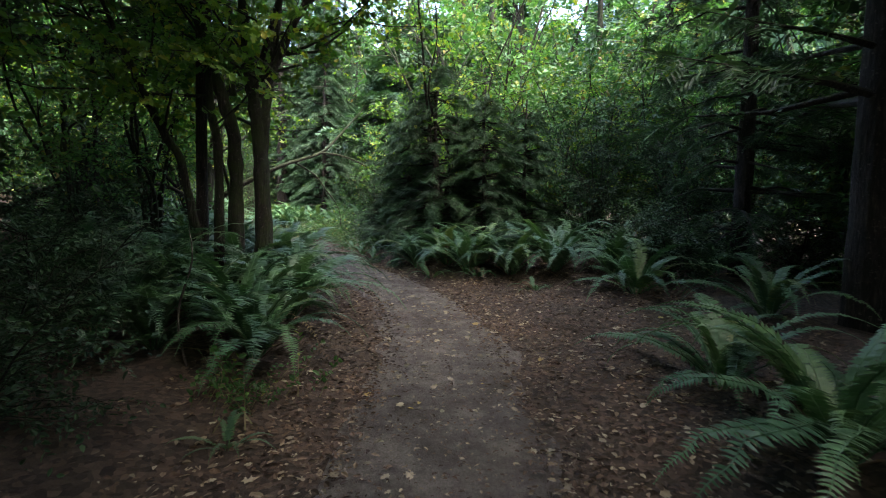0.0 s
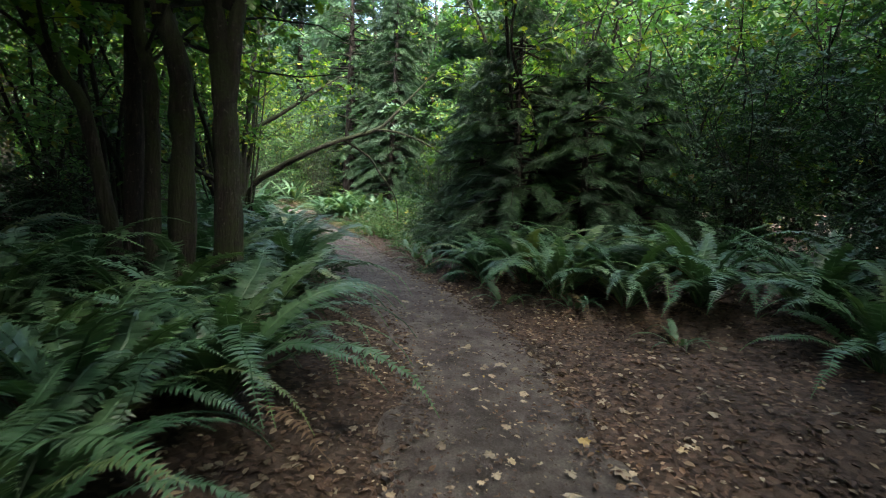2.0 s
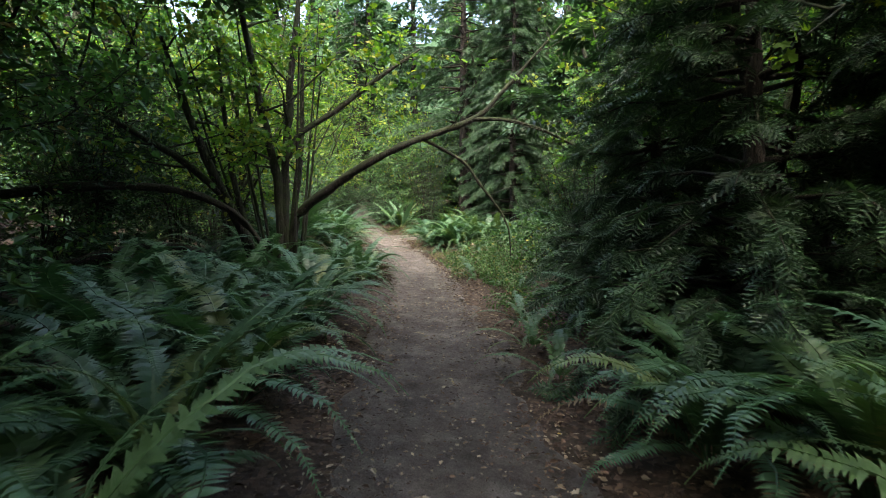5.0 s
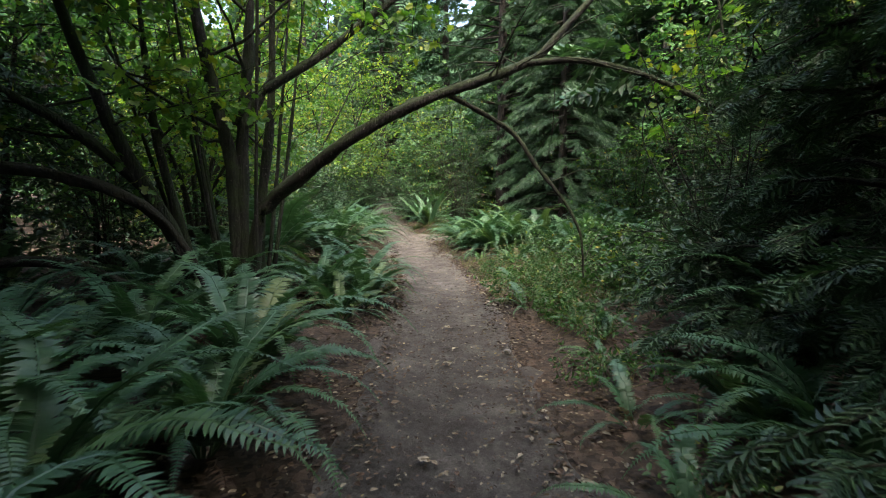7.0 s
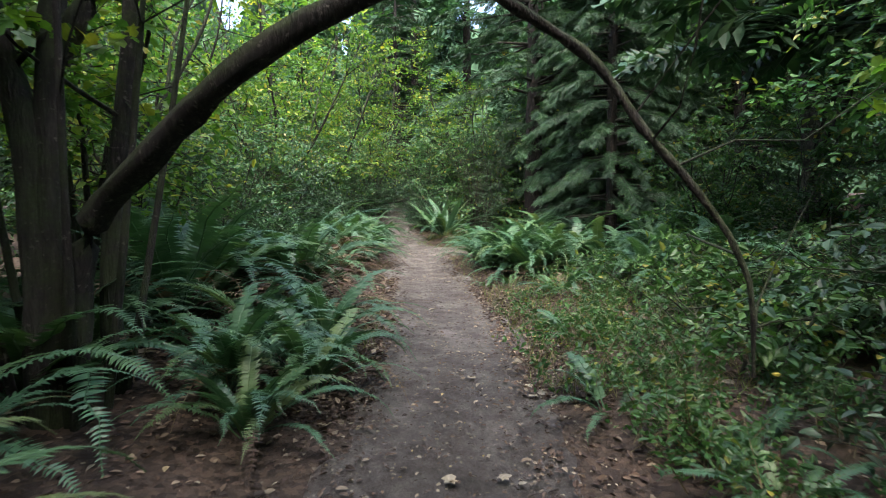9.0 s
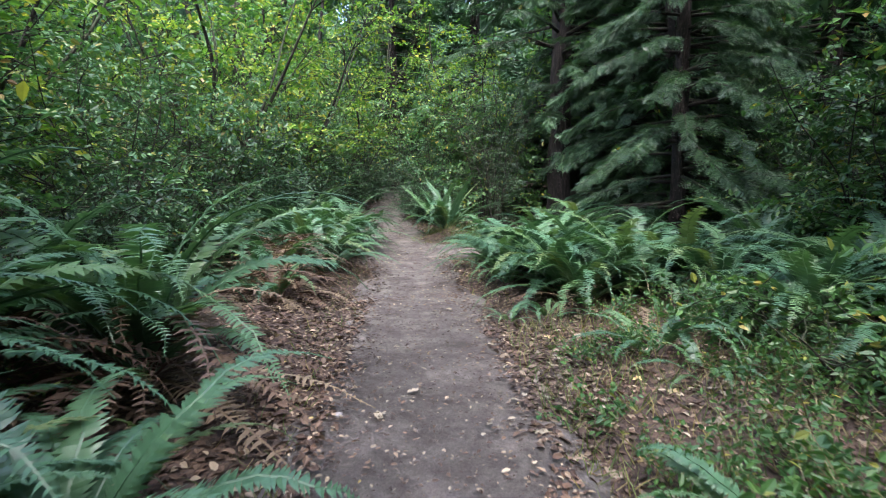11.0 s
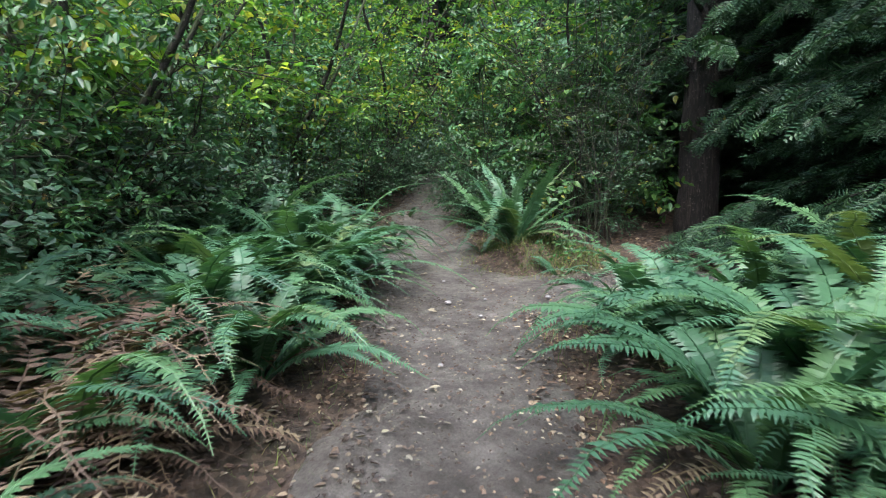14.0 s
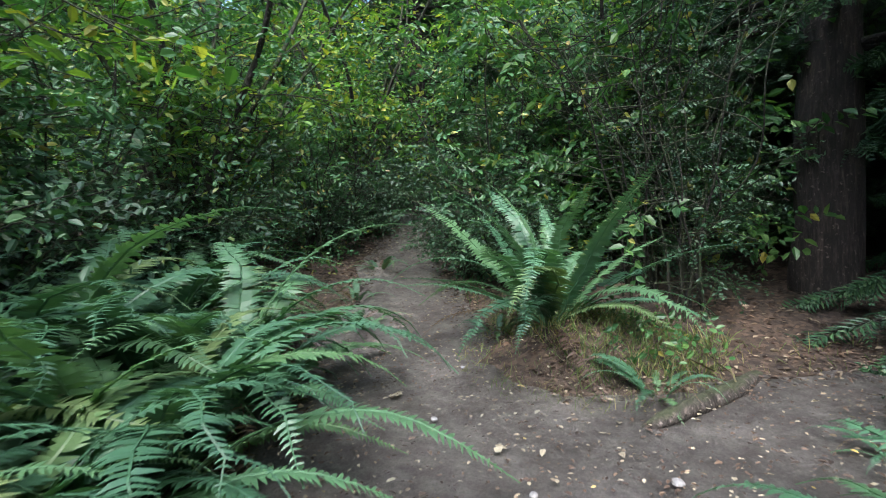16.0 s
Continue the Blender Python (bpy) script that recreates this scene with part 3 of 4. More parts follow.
# the clump of trunks beside the first bend
at = (-2.75, 7.4, float(ground_z(-2.75, 7.4)))
tree("maple_clump", at, [
    (local(at, [(-2.58, 7.5, 0.2), (-2.57, 7.46, 1.45), (-2.59, 7.44, 2.32), (-2.66, 7.41, 3.04), (-2.75, 7.37, 3.9), (-2.95, 7.3, 6.5)]), [.16, .115, .105, .09, .075, .03]),
    (local(at, [(-2.58, 7.45, 2.3), (-2.54, 7.47, 2.89), (-2.45, 7.55, 3.8), (-2.2, 7.7, 6.2)]), [.08, .07, .06, .025]),
    (local(at, [(-2.9, 7.3, 0.2), (-2.88, 7.28, 1.62), (-2.89, 7.27, 2.57), (-3.0, 7.21, 3.05), (-3.2, 7.1, 3.8), (-3.7, 6.8, 6.0)]), [.13, .095, .09, .08, .07, .025]),
    (local(at, [(-3.1, 7.2, 0.2), (-3.07, 7.16, 1.76), (-3.08, 7.15, 2.55), (-3.16, 7.1, 3.3), (-3.2, 7.3, 5.6)]), [.08, .06, .055, .05, .02]),
    (local(at, [(-3.2, 7.1, 0.3), (-3.42, 6.91, 2.09), (-3.57, 6.79, 2.53), (-3.77, 6.61, 3.09), (-4.2, 6.3, 4.4)]), [.07, .055, .05, .045, .02]),
    # Four limbs added above the view, to shade the path and the left ferns.
    (local(at, [(-2.6, 7.44, 3.2), (-1.7, 7.2, 4.7), (-0.5, 6.8, 5.4), (1.0, 6.5, 5.8)]), [.05, .04, .03, .012]),
    (local(at, [(-2.6, 7.44, 3.4), (-2.0, 8.2, 4.9), (-1.2, 9.2, 5.6), (-0.4, 10.2, 6.0)]), [.05, .04, .03, .012]),
    (local(at, [(-2.9, 7.25, 3.2), (-3.3, 8.2, 4.6), (-3.8, 9.4, 5.4), (-4.2, 10.6, 5.9)]), [.05, .04, .03, .012]),
    (local(at, [(-2.6, 7.44, 3.6), (-1.6, 6.2, 5.2), (-0.8, 4.8, 5.9), (0.0, 3.6, 6.3)]), [.045, .035, .028, .012])],
    "clump of slender dark-barked maple trunks beside the path", "tree", MAPLE, LOBED, 11, 10, 2.6, 0.095, 8, 21, start=0.5, single=True)

# the maple whose limb arches over the path
at = (-6.6, 14.8, float(ground_z(-6.6, 14.8)))
arch = [(-6.55, 14.78, 0.6), (-6.45, 14.83, 1.75), (-5.8, 14.88, 2.27), (-5.12, 14.95, 2.65), (-4.55, 15.26, 2.97), (-4.05, 15.65, 3.2), (-3.66, 16.0, 3.43), (-3.35, 16.2, 3.8), (-3.0, 16.5, 4.3), (-2.5, 16.9, 5.0)]
tree("arching_maple", at, [
    (local(at, [(-6.65, 14.7, 0.4), (-6.65, 14.68, 1.2), (-6.66, 14.67, 2.33), (-6.75, 14.56, 3.1), (-6.87, 14.42, 4.1), (-7.2, 14.2, 6.5)]), [.12, .085, .072, .064, .055, .025]),
    (local(at, [(-6.6, 14.75, 0.5), (-6.61, 14.72, 1.2), (-6.58, 14.77, 2.82), (-6.52, 14.83, 3.55), (-6.49, 14.86, 4.2), (-6.3, 15.1, 6.6)]), [.095, .075, .066, .058, .05, .025]),
    (local(at, [(-6.56, 14.8, 2.8), (-6.4, 14.95, 3.2), (-6.0, 15.33, 3.58), (-5.38, 15.8, 4.2), (-4.8, 16.2, 4.7)]), [.06, .055, .05, .04, .015]),
    (local(at, [(-6.7, 15.1, 0.5), (-6.77, 15.14, 1.69), (-6.66, 15.26, 3.03), (-6.6, 15.3, 4.6)]), [.07, .06, .05, .02]),
    (local(at, [(-6.85, 14.5, 0.5), (-7.04, 14.18, 2.13), (-7.11, 14.08, 2.88), (-7.2, 14.0, 4.6)]), [.06, .05, .04, .015]),
    (local(at, [(-6.8, 14.5, 0.6), (-6.95, 14.1, 1.7), (-7.08, 13.75, 2.45), (-7.22, 13.51, 3.22), (-7.4, 13.2, 4.4)]), [.09, .075, .065, .055, .02]),
    (local(at, [(-6.8, 14.4, 0.8), (-6.95, 14.0, 1.9), (-7.2, 13.56, 2.49), (-7.4, 13.16, 2.81), (-7.8, 12.4, 3.3)]), [.075, .065, .055, .045, .02]),
    (local(at, arch), [.085, .078, .068, .06, .056, .052, .046, .036, .025, .01]),
    (local(at, [(-3.75, 15.93, 3.37), (-3.14, 15.85, 3.3), (-2.6, 15.9, 3.12), (-2.1, 16.0, 2.85), (-1.4, 16.2, 2.45)]), [.036, .032, .027, .022, .01]),
    (local(at, [(-4.4, 15.36, 3.04), (-4.1, 15.7, 2.85), (-3.85, 15.9, 2.65), (-3.64, 15.97, 2.33), (-3.35, 16.02, 1.95), (-3.18, 16.05, 1.6), (-3.15, 16.08, 1.15)]), [.03, .027, .025, .022, .018, .014, .009])]
    + [([(dx, dy, -.1), (dx * 2 + jx, dy * 2, 1.3), (dx * 3 + jx * 2, dy * 3, 2.9), (dx * 4 + jx * 3, dy * 4, 4.6)], [.028, .022, .016, .007])
       for dx, dy, jx in ((-.1, -.2, .05), (.05, .15, .03), (-.25, -.05, -.08), (-.3, -.3, .02), (.12, -.05, .02), (-.05, .3, .06), (-.4, .1, -.05), (-.45, -.2, .03), (-.6, .25, .0))],
    "mossy vine maple whose limb arches over the path", "tree", MAPLE, LOBED, 7, 6, 1.6, 0.085, 7, 22, bark=BARK, start=0.45, rise=0.5, single=True)

crng = np.random.default_rng(77)
tree("crooked_maple", (0.15, 13.6, float(ground_z(0.15, 13.6))), grown(crng, 8, 6.2, 3.2, 0.06), "crooked vine maple with bare dark branches and thin leaves", "tree", MAPLE, LOBED, 4, 11, 1.9, 0.085, 7, 78,
     start=0.35, rise=0.5, single=False)
mrng = np.random.default_rng(31)
stool = tree("vine_maple", (-9.2, 16.2, float(ground_z(-9.2, 16.2))), grown(mrng, 9, 5.0, 2.4, 0.045), "many-stemmed vine maple with bright green leaves", "tree", MAPLE, OVAL, 10, 9, 1.5, 0.1, 7, 23,
             group="vine maples in the wood")
stool_b = tree("vine_maple", (-5.2, 9.4, float(ground_z(-5.2, 9.4))), grown(mrng, 8, 5.5, 2.0, 0.04), "many-stemmed vine maple with thin dark stems", "tree", MAPLE_FAR, OVAL, 10, 9, 1.5, 0.1, 7, 24,
               group="vine maples in the wood")
tall = tree("maple_tree", (1.5, 19.5, float(ground_z(1.5, 19.5))), [
    ([(0, 0, -.2), (.1, 0, 2), (-.1, .1, 4.5), (.2, -.1, 8), (0, .2, 12)], [.2, .16, .14, .1, .03]),
    ([(0, 0, 2.2), (.9, .3, 4), (1.6, .4, 6.5), (2.2, .2, 9)], [.1, .08, .06, .02]),
    ([(0, 0, 3.0), (-1.0, .5, 4.8), (-1.8, .7, 7), (-2.3, 1.0, 9)], [.1, .08, .06, .02]),
    ([(0, .1, 1.6), (.3, -1.0, 3.2), (.5, -1.9, 4.8), (.6, -2.5, 6.2)], [.07, .06, .04, .015])],
    "tall broadleaved tree with yellow-green leaves", "tree", MAPLE_FAR, LEAF_FAR, 13, 13, 2.5, 0.2, 7, 25, start=0.12, group="broadleaved trees in the wood", twig_len=0.65)
for proto, spots in (
    (stool, [(-11.5, 12.0, 1.1), (-13.5, 22.5, 1.15), (-15.3, 26.2, 1.15), (-11.8, 18.2, .95), (0.2, 17.5, 1), (4.5, 15.5, 1.1), (-16.5, 30.5, 1.2), (-12.0, 30.5, 1.0)]),
    (stool_b, [(-7.5, 10.6, 1.1), (-4.9, 4.2, 1.0), (-9.8, 13.8, 1.1), (-1.6, 18.6, .9), (7.5, 13, 1), (-8.5, 6.5, 1.1), (-17.5, 21.5, 1.2)]),
    (tall, [(0.6, 24.5, 1.15), (3.6, 24.0, 1.2), (-3.2, 33, 1.3), (-7.0, 36.5, 1.3), (6.5, 22, 1.1), (-2.0, 27.5, 1.05), (-16.0, 17.5, 1), (-19.0, 27.5, 1.1), (-13.5, 7.5, 1.0), (-9.5, 34.5, 1.0), (-22, 33, 1.1), (12, 16, 1.1), (-8, 1, 1), (-24, 22, 1.2), (1, 33, 1.2)])):
    for x, y, s in spots:
        if s:
            copy_thing(proto, place(x, y, frnd.uniform(0, 360), s, 0.05))


# smaller trees that fill the wood between the trunks
urng = np.random.default_rng(35)
under = tree("young_tree", (-15.5, 19.5, float(ground_z(-15.5, 19.5))), grown(urng, 5, 7.5, 2.4, 0.06, 0.2), "leafy young tree in the wood", "tree", MAPLE_FAR, LEAF_FAR, 12, 9, 2.3, 0.21, 7, 26,
             start=0.08, rise=0.15, group="young trees in the wood", twig_len=0.8)
under_b = tree("young_tree", (5.5, 17.0, float(ground_z(5.5, 17.0))), grown(urng, 5, 6.5, 2.6, 0.05, 0.2), "leafy blue-green young tree in the wood", "tree", SHRUB, LEAF_FAR, 12, 9, 2.3, 0.19, 7, 27,
               start=0.05, rise=0.12, group="young trees in the wood", twig_len=0.8)
fill = 0
stood = []
while fill < 52:
    x, y = frnd.uniform(-32, 18), frnd.uniform(-8, 46)
    d = float(off_way(x, y))
    if not 6.5 < d < 15 or any((x - a) ** 2 + (y - b) ** 2 < 4.5 for a, b in stood):
        continue
    stood.append((x, y))
    copy_thing(frnd.choice((under, under_b)), place(x, y, frnd.uniform(0, 360), frnd.uniform(0.8, 1.2), 0.05))
    fill += 1


for x, y, s in [(-7.2, 2.6, .8), (-8.6, 5.0, .9), (-9.2, 8.2, .9), (6.8, 5.9, .8), (8.0, 8.2, .9), (7.0, 1.0, .9), (3.0, -4.2, .9), (-2.6, -5.0, .9), (6.3, 14.2, .9), (3.4, 15.0, .8)]:
    copy_thing(under_b, place(x, y, frnd.uniform(0, 360), s, 0.05))

# ---- shrubs ----
def shrub(at, height, spread, label, leaf, seed, stems=10, size=0.05, twigs=8, side=7, shape=OVAL, group="shrubs in the wood", leaves=7, twig_len=0.4):
    rng = np.random.default_rng(seed)
    return tree("shrub", at, grown(rng, stems, height, spread, 0.016, 0.2), label, "shrub", leaf, shape, twigs, side, spread * 0.8, size, leaves, seed, twig_len=twig_len, start=0.12, rise=0.2, group=group)


berry = shrub((-12.6, 21.2, float(ground_z(-12.6, 21.2))), 2.6, 1.5, "tall leafy shrub, dark green with a few yellow leaves", SHRUB, 41, size=0.074, twigs=7, leaves=9)
salal = shrub((-14.6, 23.4, float(ground_z(-14.6, 23.4))), 1.2, 1.0, "low dark evergreen shrub with glossy leaves", EVERGREEN, 42, 9, 0.065)
thicket = shrub((3.67, 12.6, float(ground_z(3.67, 12.6))), 3.6, 1.5, "dark leafy evergreen shrub under the trees", EVERGREEN, 43, 12, 0.085, 7, 8, leaves=8)
bright = shrub((-3.9, 23.2 + 2.2, float(ground_z(-3.9, 25.4))), 2.6, 1.4, "bright green leafy shrub beyond the ferns", WEED, 44, 10, 0.085, 6, leaves=9)
huckleberry = shrub((-10.5, 28.0, float(ground_z(-10.5, 28.0))), 3.1, 1.1, "small-leaved evergreen shrub leaning over a bare hollow", EVERGREEN, 45, 12, 0.05, 9, 8, leaves=10, twig_len=0.36)
bramble = shrub((-3.5, 18.2, float(ground_z(-3.5, 18.2))), 0.55, 0.7, "low green bramble with broad leaves on rough ground", WEED, 46, 6, 0.075, 6, 4, leaves=7, twig_len=0.25)
for proto, spots in (
    (huckleberry, [(-9.95, 27.6, .85), (-11.4, 29.2, .95), (-1.9, 15.7, .75), (-1.5, 16.9, .85), (-0.9, 15.9, 1.0)]),
    (bramble, [(-3.1, 17.5, 1.1), (-3.0, 18.8, 1.2), (-3.7, 19.3, 1.0), (-2.7, 19.8, 1.3), (-4.3, 19.9, .9), (-3.4, 20.4, 1.2), (-2.4, 18.2, 1.2), (-4.6, 20.6, .9)]),
    (berry, [(-11.2, 19.6, 1), (-13.9, 22.9, 1.1), (-14.6, 24.6, 1.15), (-15.4, 26.4, 1.1), (-15.0, 27.9, .9), (-16.6, 28.4, 1.2), (-10.4, 17.4, 1), (-11.6, 15.6, 1), (-12.4, 28.6, 1.1), (-11.5, 29.6, 1.15), (-13.0, 30.2, 1),
             (-17.2, 31.4, 1.1), (0.5, 14.9, 1.0), (-13.6, 19.2, 1.2), (2.4, 16.8, 1.1), (-1.0, 20.5, 1.1), (-14.0, 32.2, 1.0), (-8.6, 12.2, .9)]),
    (salal, [(-14.9, 26.0, 1), (-15.2, 28.2, .9), (-12.9, 20.4, 1), (-12.6, 28.3, .8), (-13.9, 21.8, 1), (-1.9, 16.2, 1.1), (-2.4, 18.4, .9), (-1.2, 15.0, 1), (-5.4, 5.2, 1.1), (-5.8, 8.4, 1), (3.9, 8.7, 1), (6.3, 9.2, 1.2), (-3.0, 3.5, .8), (-2.5, 2.7, .7), (-3.6, 4.5, .8), (-13.0, 22.0, 1.25), (-13.7, 22.7, 1.3), (-14.3, 24.0, 1.3), (-14.7, 25.2, 1.2), (-13.3, 23.3, 1.2), (-13.1, 29.4, 1), (-13.6, 30.4, 1.1), (-15.9, 29.6, 1.1), (-16.6, 31.0, 1.1), (-14.3, 31.6, 1.2), (-11.9, 28.0, .9), (-11.6, 20.2, 1.1), (-10.6, 18.9, 1)]),
    # The first five thickets are added to darken the hollow and the maple's left.
    (thicket, [(-6.3, 29.2, .8), (-7.6, 30.6, .8), (-5.0, 28.0, .8), (-8.3, 12.6, .9), (-9.0, 14.6, .9), (5.6, 11.8, 1), (7.6, 9.6, 1), (8.5, 6.5, 1), (-7.2, 3.6, .9), (-6.5, 1.0, 1), (5.0, 1.5, 1)]),
    (bright, [(-10.4, 28.7, 1.4), (-3.7, 23.3, 1.0), (-2.2, 24.0, 1), (-5.6, 27.0, 1.1), (-11.2, 29.2, 1.1), (1.5, 14.6, .8), (3.2, 19, 1.1), (-0.4, 22.5, 1)])):
    for x, y, s in spots:
        copy_thing(proto, place(x, y, frnd.uniform(0, 360), s, 0.03))


# ---- conifers ----
def conifer(name, at, height, radius, trunk, label, seed, z0=1.2, step=0.42, droop=0.35, material=NEEDLE, spray=0.55, sparse=1.0, power=0.85, shape=COMB):
    rng = np.random.default_rng(seed)
    root = thing(name, at, label, "tree", "conifers in the wood")
    part("trunk", [tube([(0, 0, -.3), (0.03, 0, height * .3), (-.02, .03, height * .7), (0, 0, height)], [trunk, trunk * .8, trunk * .4, 0.02], 11, rng, 8, 0.06)], BARK_DARK, root, "", True)
    wood, o, d, ln = [], [], [], []
    z = z0
    while z < height - 0.2:
        for k in range(4):
            az = rng.uniform(0, 2 * np.pi)
            r = radius * max(0.06, 1 - (z - z0) / (height - z0)) ** power * rng.uniform(0.65, 1.1)
            u = np.array([np.cos(az), np.sin(az), 0])
            pts = [u * r * s + np.array([0, 0, z + rng.uniform(-.1, .1) + r * (0.12 * s - droop * s ** 2)]) for s in (0.02, 0.35, 0.7, 1.0)]
            wood.append(tube(pts, [0.012 + 0.012 * r, 0.012 + 0.006 * r, 0.009, 0.004], 4, rng, 1))
            fine = smooth_line(np.array(pts), 8)
            n = max(4, int(r * 15 * sparse))
            s = rng.uniform(0.18, 1, n) ** 0.8
            i = np.minimum((s * (len(fine) - 1)).astype(int), len(fine) - 2)
            along = unit(fine[i + 1] - fine[i])
            side = np.cross(along, [0, 0, 1.0]) * np.where(np.arange(n) % 2, 1, -1)[:, None]
            o.append(fine[i])
            d.append(along * 0.75 + side * rng.uniform(0.35, 1.0, (n, 1)) + np.c_[rng.normal(0, .25, (n, 2)), rng.uniform(-.75, .2, n)])
            ln.append(spray * rng.uniform(0.6, 1.2, n) * (1.1 - 0.4 * s))
        z += step * rng.uniform(0.7, 1.2)
    o, d, ln = np.vstack(o), np.vstack(d), np.concatenate(ln)
    up = np.array([0, 0, 1.0]) + rng.normal(0, 0.45, o.shape)
    tagged(part("branch", wood, BARK_DARK, root, "", True), kind="stuff")
    tagged(part("needle_spray", [stamp(shape, o, d, up, ln)], material, root, "flat drooping sprays of needles"), kind="stuff")
    return root


spruce = conifer("hemlock", (-6.3, 27.7, float(ground_z(-6.3, 27.7))), 13, 3.4, 0.17, "tall dark green hemlock with drooping boughs", 51, z0=0.8, step=0.27, droop=0.42, spray=0.36, sparse=2.7, material=EVERGREEN)
cedar = conifer("cedar", (-8.95, 28.95, float(ground_z(-8.95, 28.95))), 12, 3.8, 0.3, "dark cedar with a bare shaded hollow under its boughs", 52, z0=2.3, step=0.3, droop=0.3, material=EVERGREEN, spray=0.32, sparse=2.6, power=0.4)
mound = conifer("yew", (-0.2, 12.75, float(ground_z(-0.2, 12.75))), 4.9, 1.9, 0.1, "dense dark bushy yew growing down to the ground", 53, z0=0.25, step=0.16, droop=0.3, material=EVERGREEN, spray=0.33, sparse=2.4, power=0.5)
bare = conifer("hemlock", (4.6, 5.6, float(ground_z(4.6, 5.6))), 13, 3.8, 0.24, "old hemlock with bare dark lower branches", 54, z0=2.5, step=0.5, droop=0.12, material=EVERGREEN, spray=0.6, sparse=0.5)
distant = conifer("hemlock", (-20.8, 40.6, float(ground_z(-20.8, 40.6))), 18, 4.0, 0.3, "tall distant hemlock dark against the sky", 56, z0=1.5, step=0.6, spray=1.4, sparse=0.26, shape=COMB_FAR)
# Added hemlock, mostly out of view, that only keeps sky light off the path.
shade_canopy = conifer("hemlock", (-1.7, -2.6, float(ground_z(-1.7, -2.6))), 12, 5.2, 0.26, "added hemlock, mostly out of view, put in to shade the path", 55, z0=4.3, step=0.5, droop=0.12, material=EVERGREEN, spray=1.4, sparse=0.62, power=0.45, shape=COMB_FAR)
# Added shade caster: a slim trunk carrying a crown above the view.
high = conifer("hemlock", (-3.4, 7.35, float(ground_z(-3.4, 7.35))), 14, 5.6, 0.085, "added tall hemlock with a slim bare trunk, its high boughs put in for shade", 59, z0=6.3, step=0.45, droop=0.1, material=EVERGREEN, spray=1.4, sparse=0.36, power=0.4, shape=COMB_FAR)
dense = conifer("hemlock", (5.3, 9.3, float(ground_z(5.3, 9.3))), 11, 2.3, 0.16, "dark hemlock with boughs down to the ferns", 57, z0=0.8, step=0.34, droop=0.35, material=EVERGREEN, spray=0.36, sparse=1.1, power=0.6)
for proto, spots in (
    # The next two rows hold further added shade trees.
    (high, [(6.5, 7.7, 1.1), (-2.1, 0.7, .95), (-7.3, 11.0, .65)]),
    (shade_canopy, [(-6.0, -0.8, 1), (5.6, -1.6, 1), (6.8, 2.6, 1.0), (-9.5, 3.2, 1.0), (-1.2, 22.4, .75)]),
    (spruce, [(-5.8, 25.5, .8), (-3.4, 30.2, 1), (-6.4, 31.2, 1.1)]),
    # The first cedar copy is added behind the hollow to keep it dark.
    (cedar, [(-7.0, 30.4, .95), (-17.6, 34.0, .9)]),
    (distant, [(-14.6, 35.5, .9), (-18.5, 37, 1), (-9.8, 38, 1.1), (3.5, 27, 1), (10, 24, 1.1), (-25, 36, 1.1), (-22, 15, 1), (-28, 27, 1.1), (14, 9, 1), (-12, 0, 1), (2.5, 38, 1.2), (-27, 46, 1.2), (-15, 46, 1.2), (10, 33, 1.1), (-19, 7, 1)]),
    # The four yews from (-6.8, 26.9) on are added to block light from the hollow.
    (mound, [(0.95, 12.3, .8), (2.0, 12.9, .75), (-6.8, 26.9, .8), (-7.3, 29.7, .9), (-8.3, 30.7, .9), (-9.7, 30.6, .95), (-0.95, 14.5, .85), (-1.2, 16.5, .65), (-13.2, 32.0, .8)]),
    (bare, [(8.8, 10.8, 1.05)])):
    for x, y, s in spots:
        copy_thing(proto, place(x, y, frnd.uniform(0, 360), s, 0.05))


# ---- fallen wood, root, stones ----
lrng = np.random.default_rng(61)


def limb(name, pts, radii, label, category, material, sides=10, lump=0.08):
    base = np.array(pts[0])
    ob = new(name, mesh_of(name, [tube([tuple(np.subtract(p, base)) for p in pts], radii, sides, lrng, 4, lump)], material, True))
    ob.matrix_world = pose(*base)
    return tagged(ob, label, category)


limb("fallen_limb", [(-6.25, 13.95, 1.15), (-6.4, 13.8, 1.62), (-6.75, 13.55, 2.0), (-7.1, 13.1, 2.2), (-7.6, 12.4, 2.25), (-8.4, 11.3, 2.0), (-9.4, 9.8, 1.0)], [.02, .035, .045, .05, .055, .06, .06],
     "mossy dead limb hanging down beside the maple", "branch", MOSSY, 12, 0.3)
limb("fallen_limb", [(-6.7, 13.9, 0.7), (-6.95, 13.5, 1.25), (-7.25, 12.9, 1.45), (-7.6, 12.0, 1.3), (-8.3, 10.6, 0.7)], [.03, .04, .045, .05, .05], "thin mossy dead limb among the ferns", "branch", MOSSY, 10, 0.3)
limb("tree_root", [(-9.9, 25.45, 0.99), (-9.75, 25.7, 1.045), (-9.55, 26.15, 1.055), (-9.42, 26.6, 1.05), (-9.4, 27.0, 0.99)], [.02, .05, .065, .06, .03], "bare grey tree root across the side path", "root", ROOT, 8)
limb("dead_branch", [(-2.1, 4.25, .25), (-2.15, 4.2, .75), (-2.05, 4.25, 1.2), (-2.1, 4.3, 1.5)], [.012, .01, .008, .004], "thin pale dead stem among the ferns", "branch", ROOT, 5)
at = (-3.75, 9.25, float(ground_z(-3.75, 9.25)))
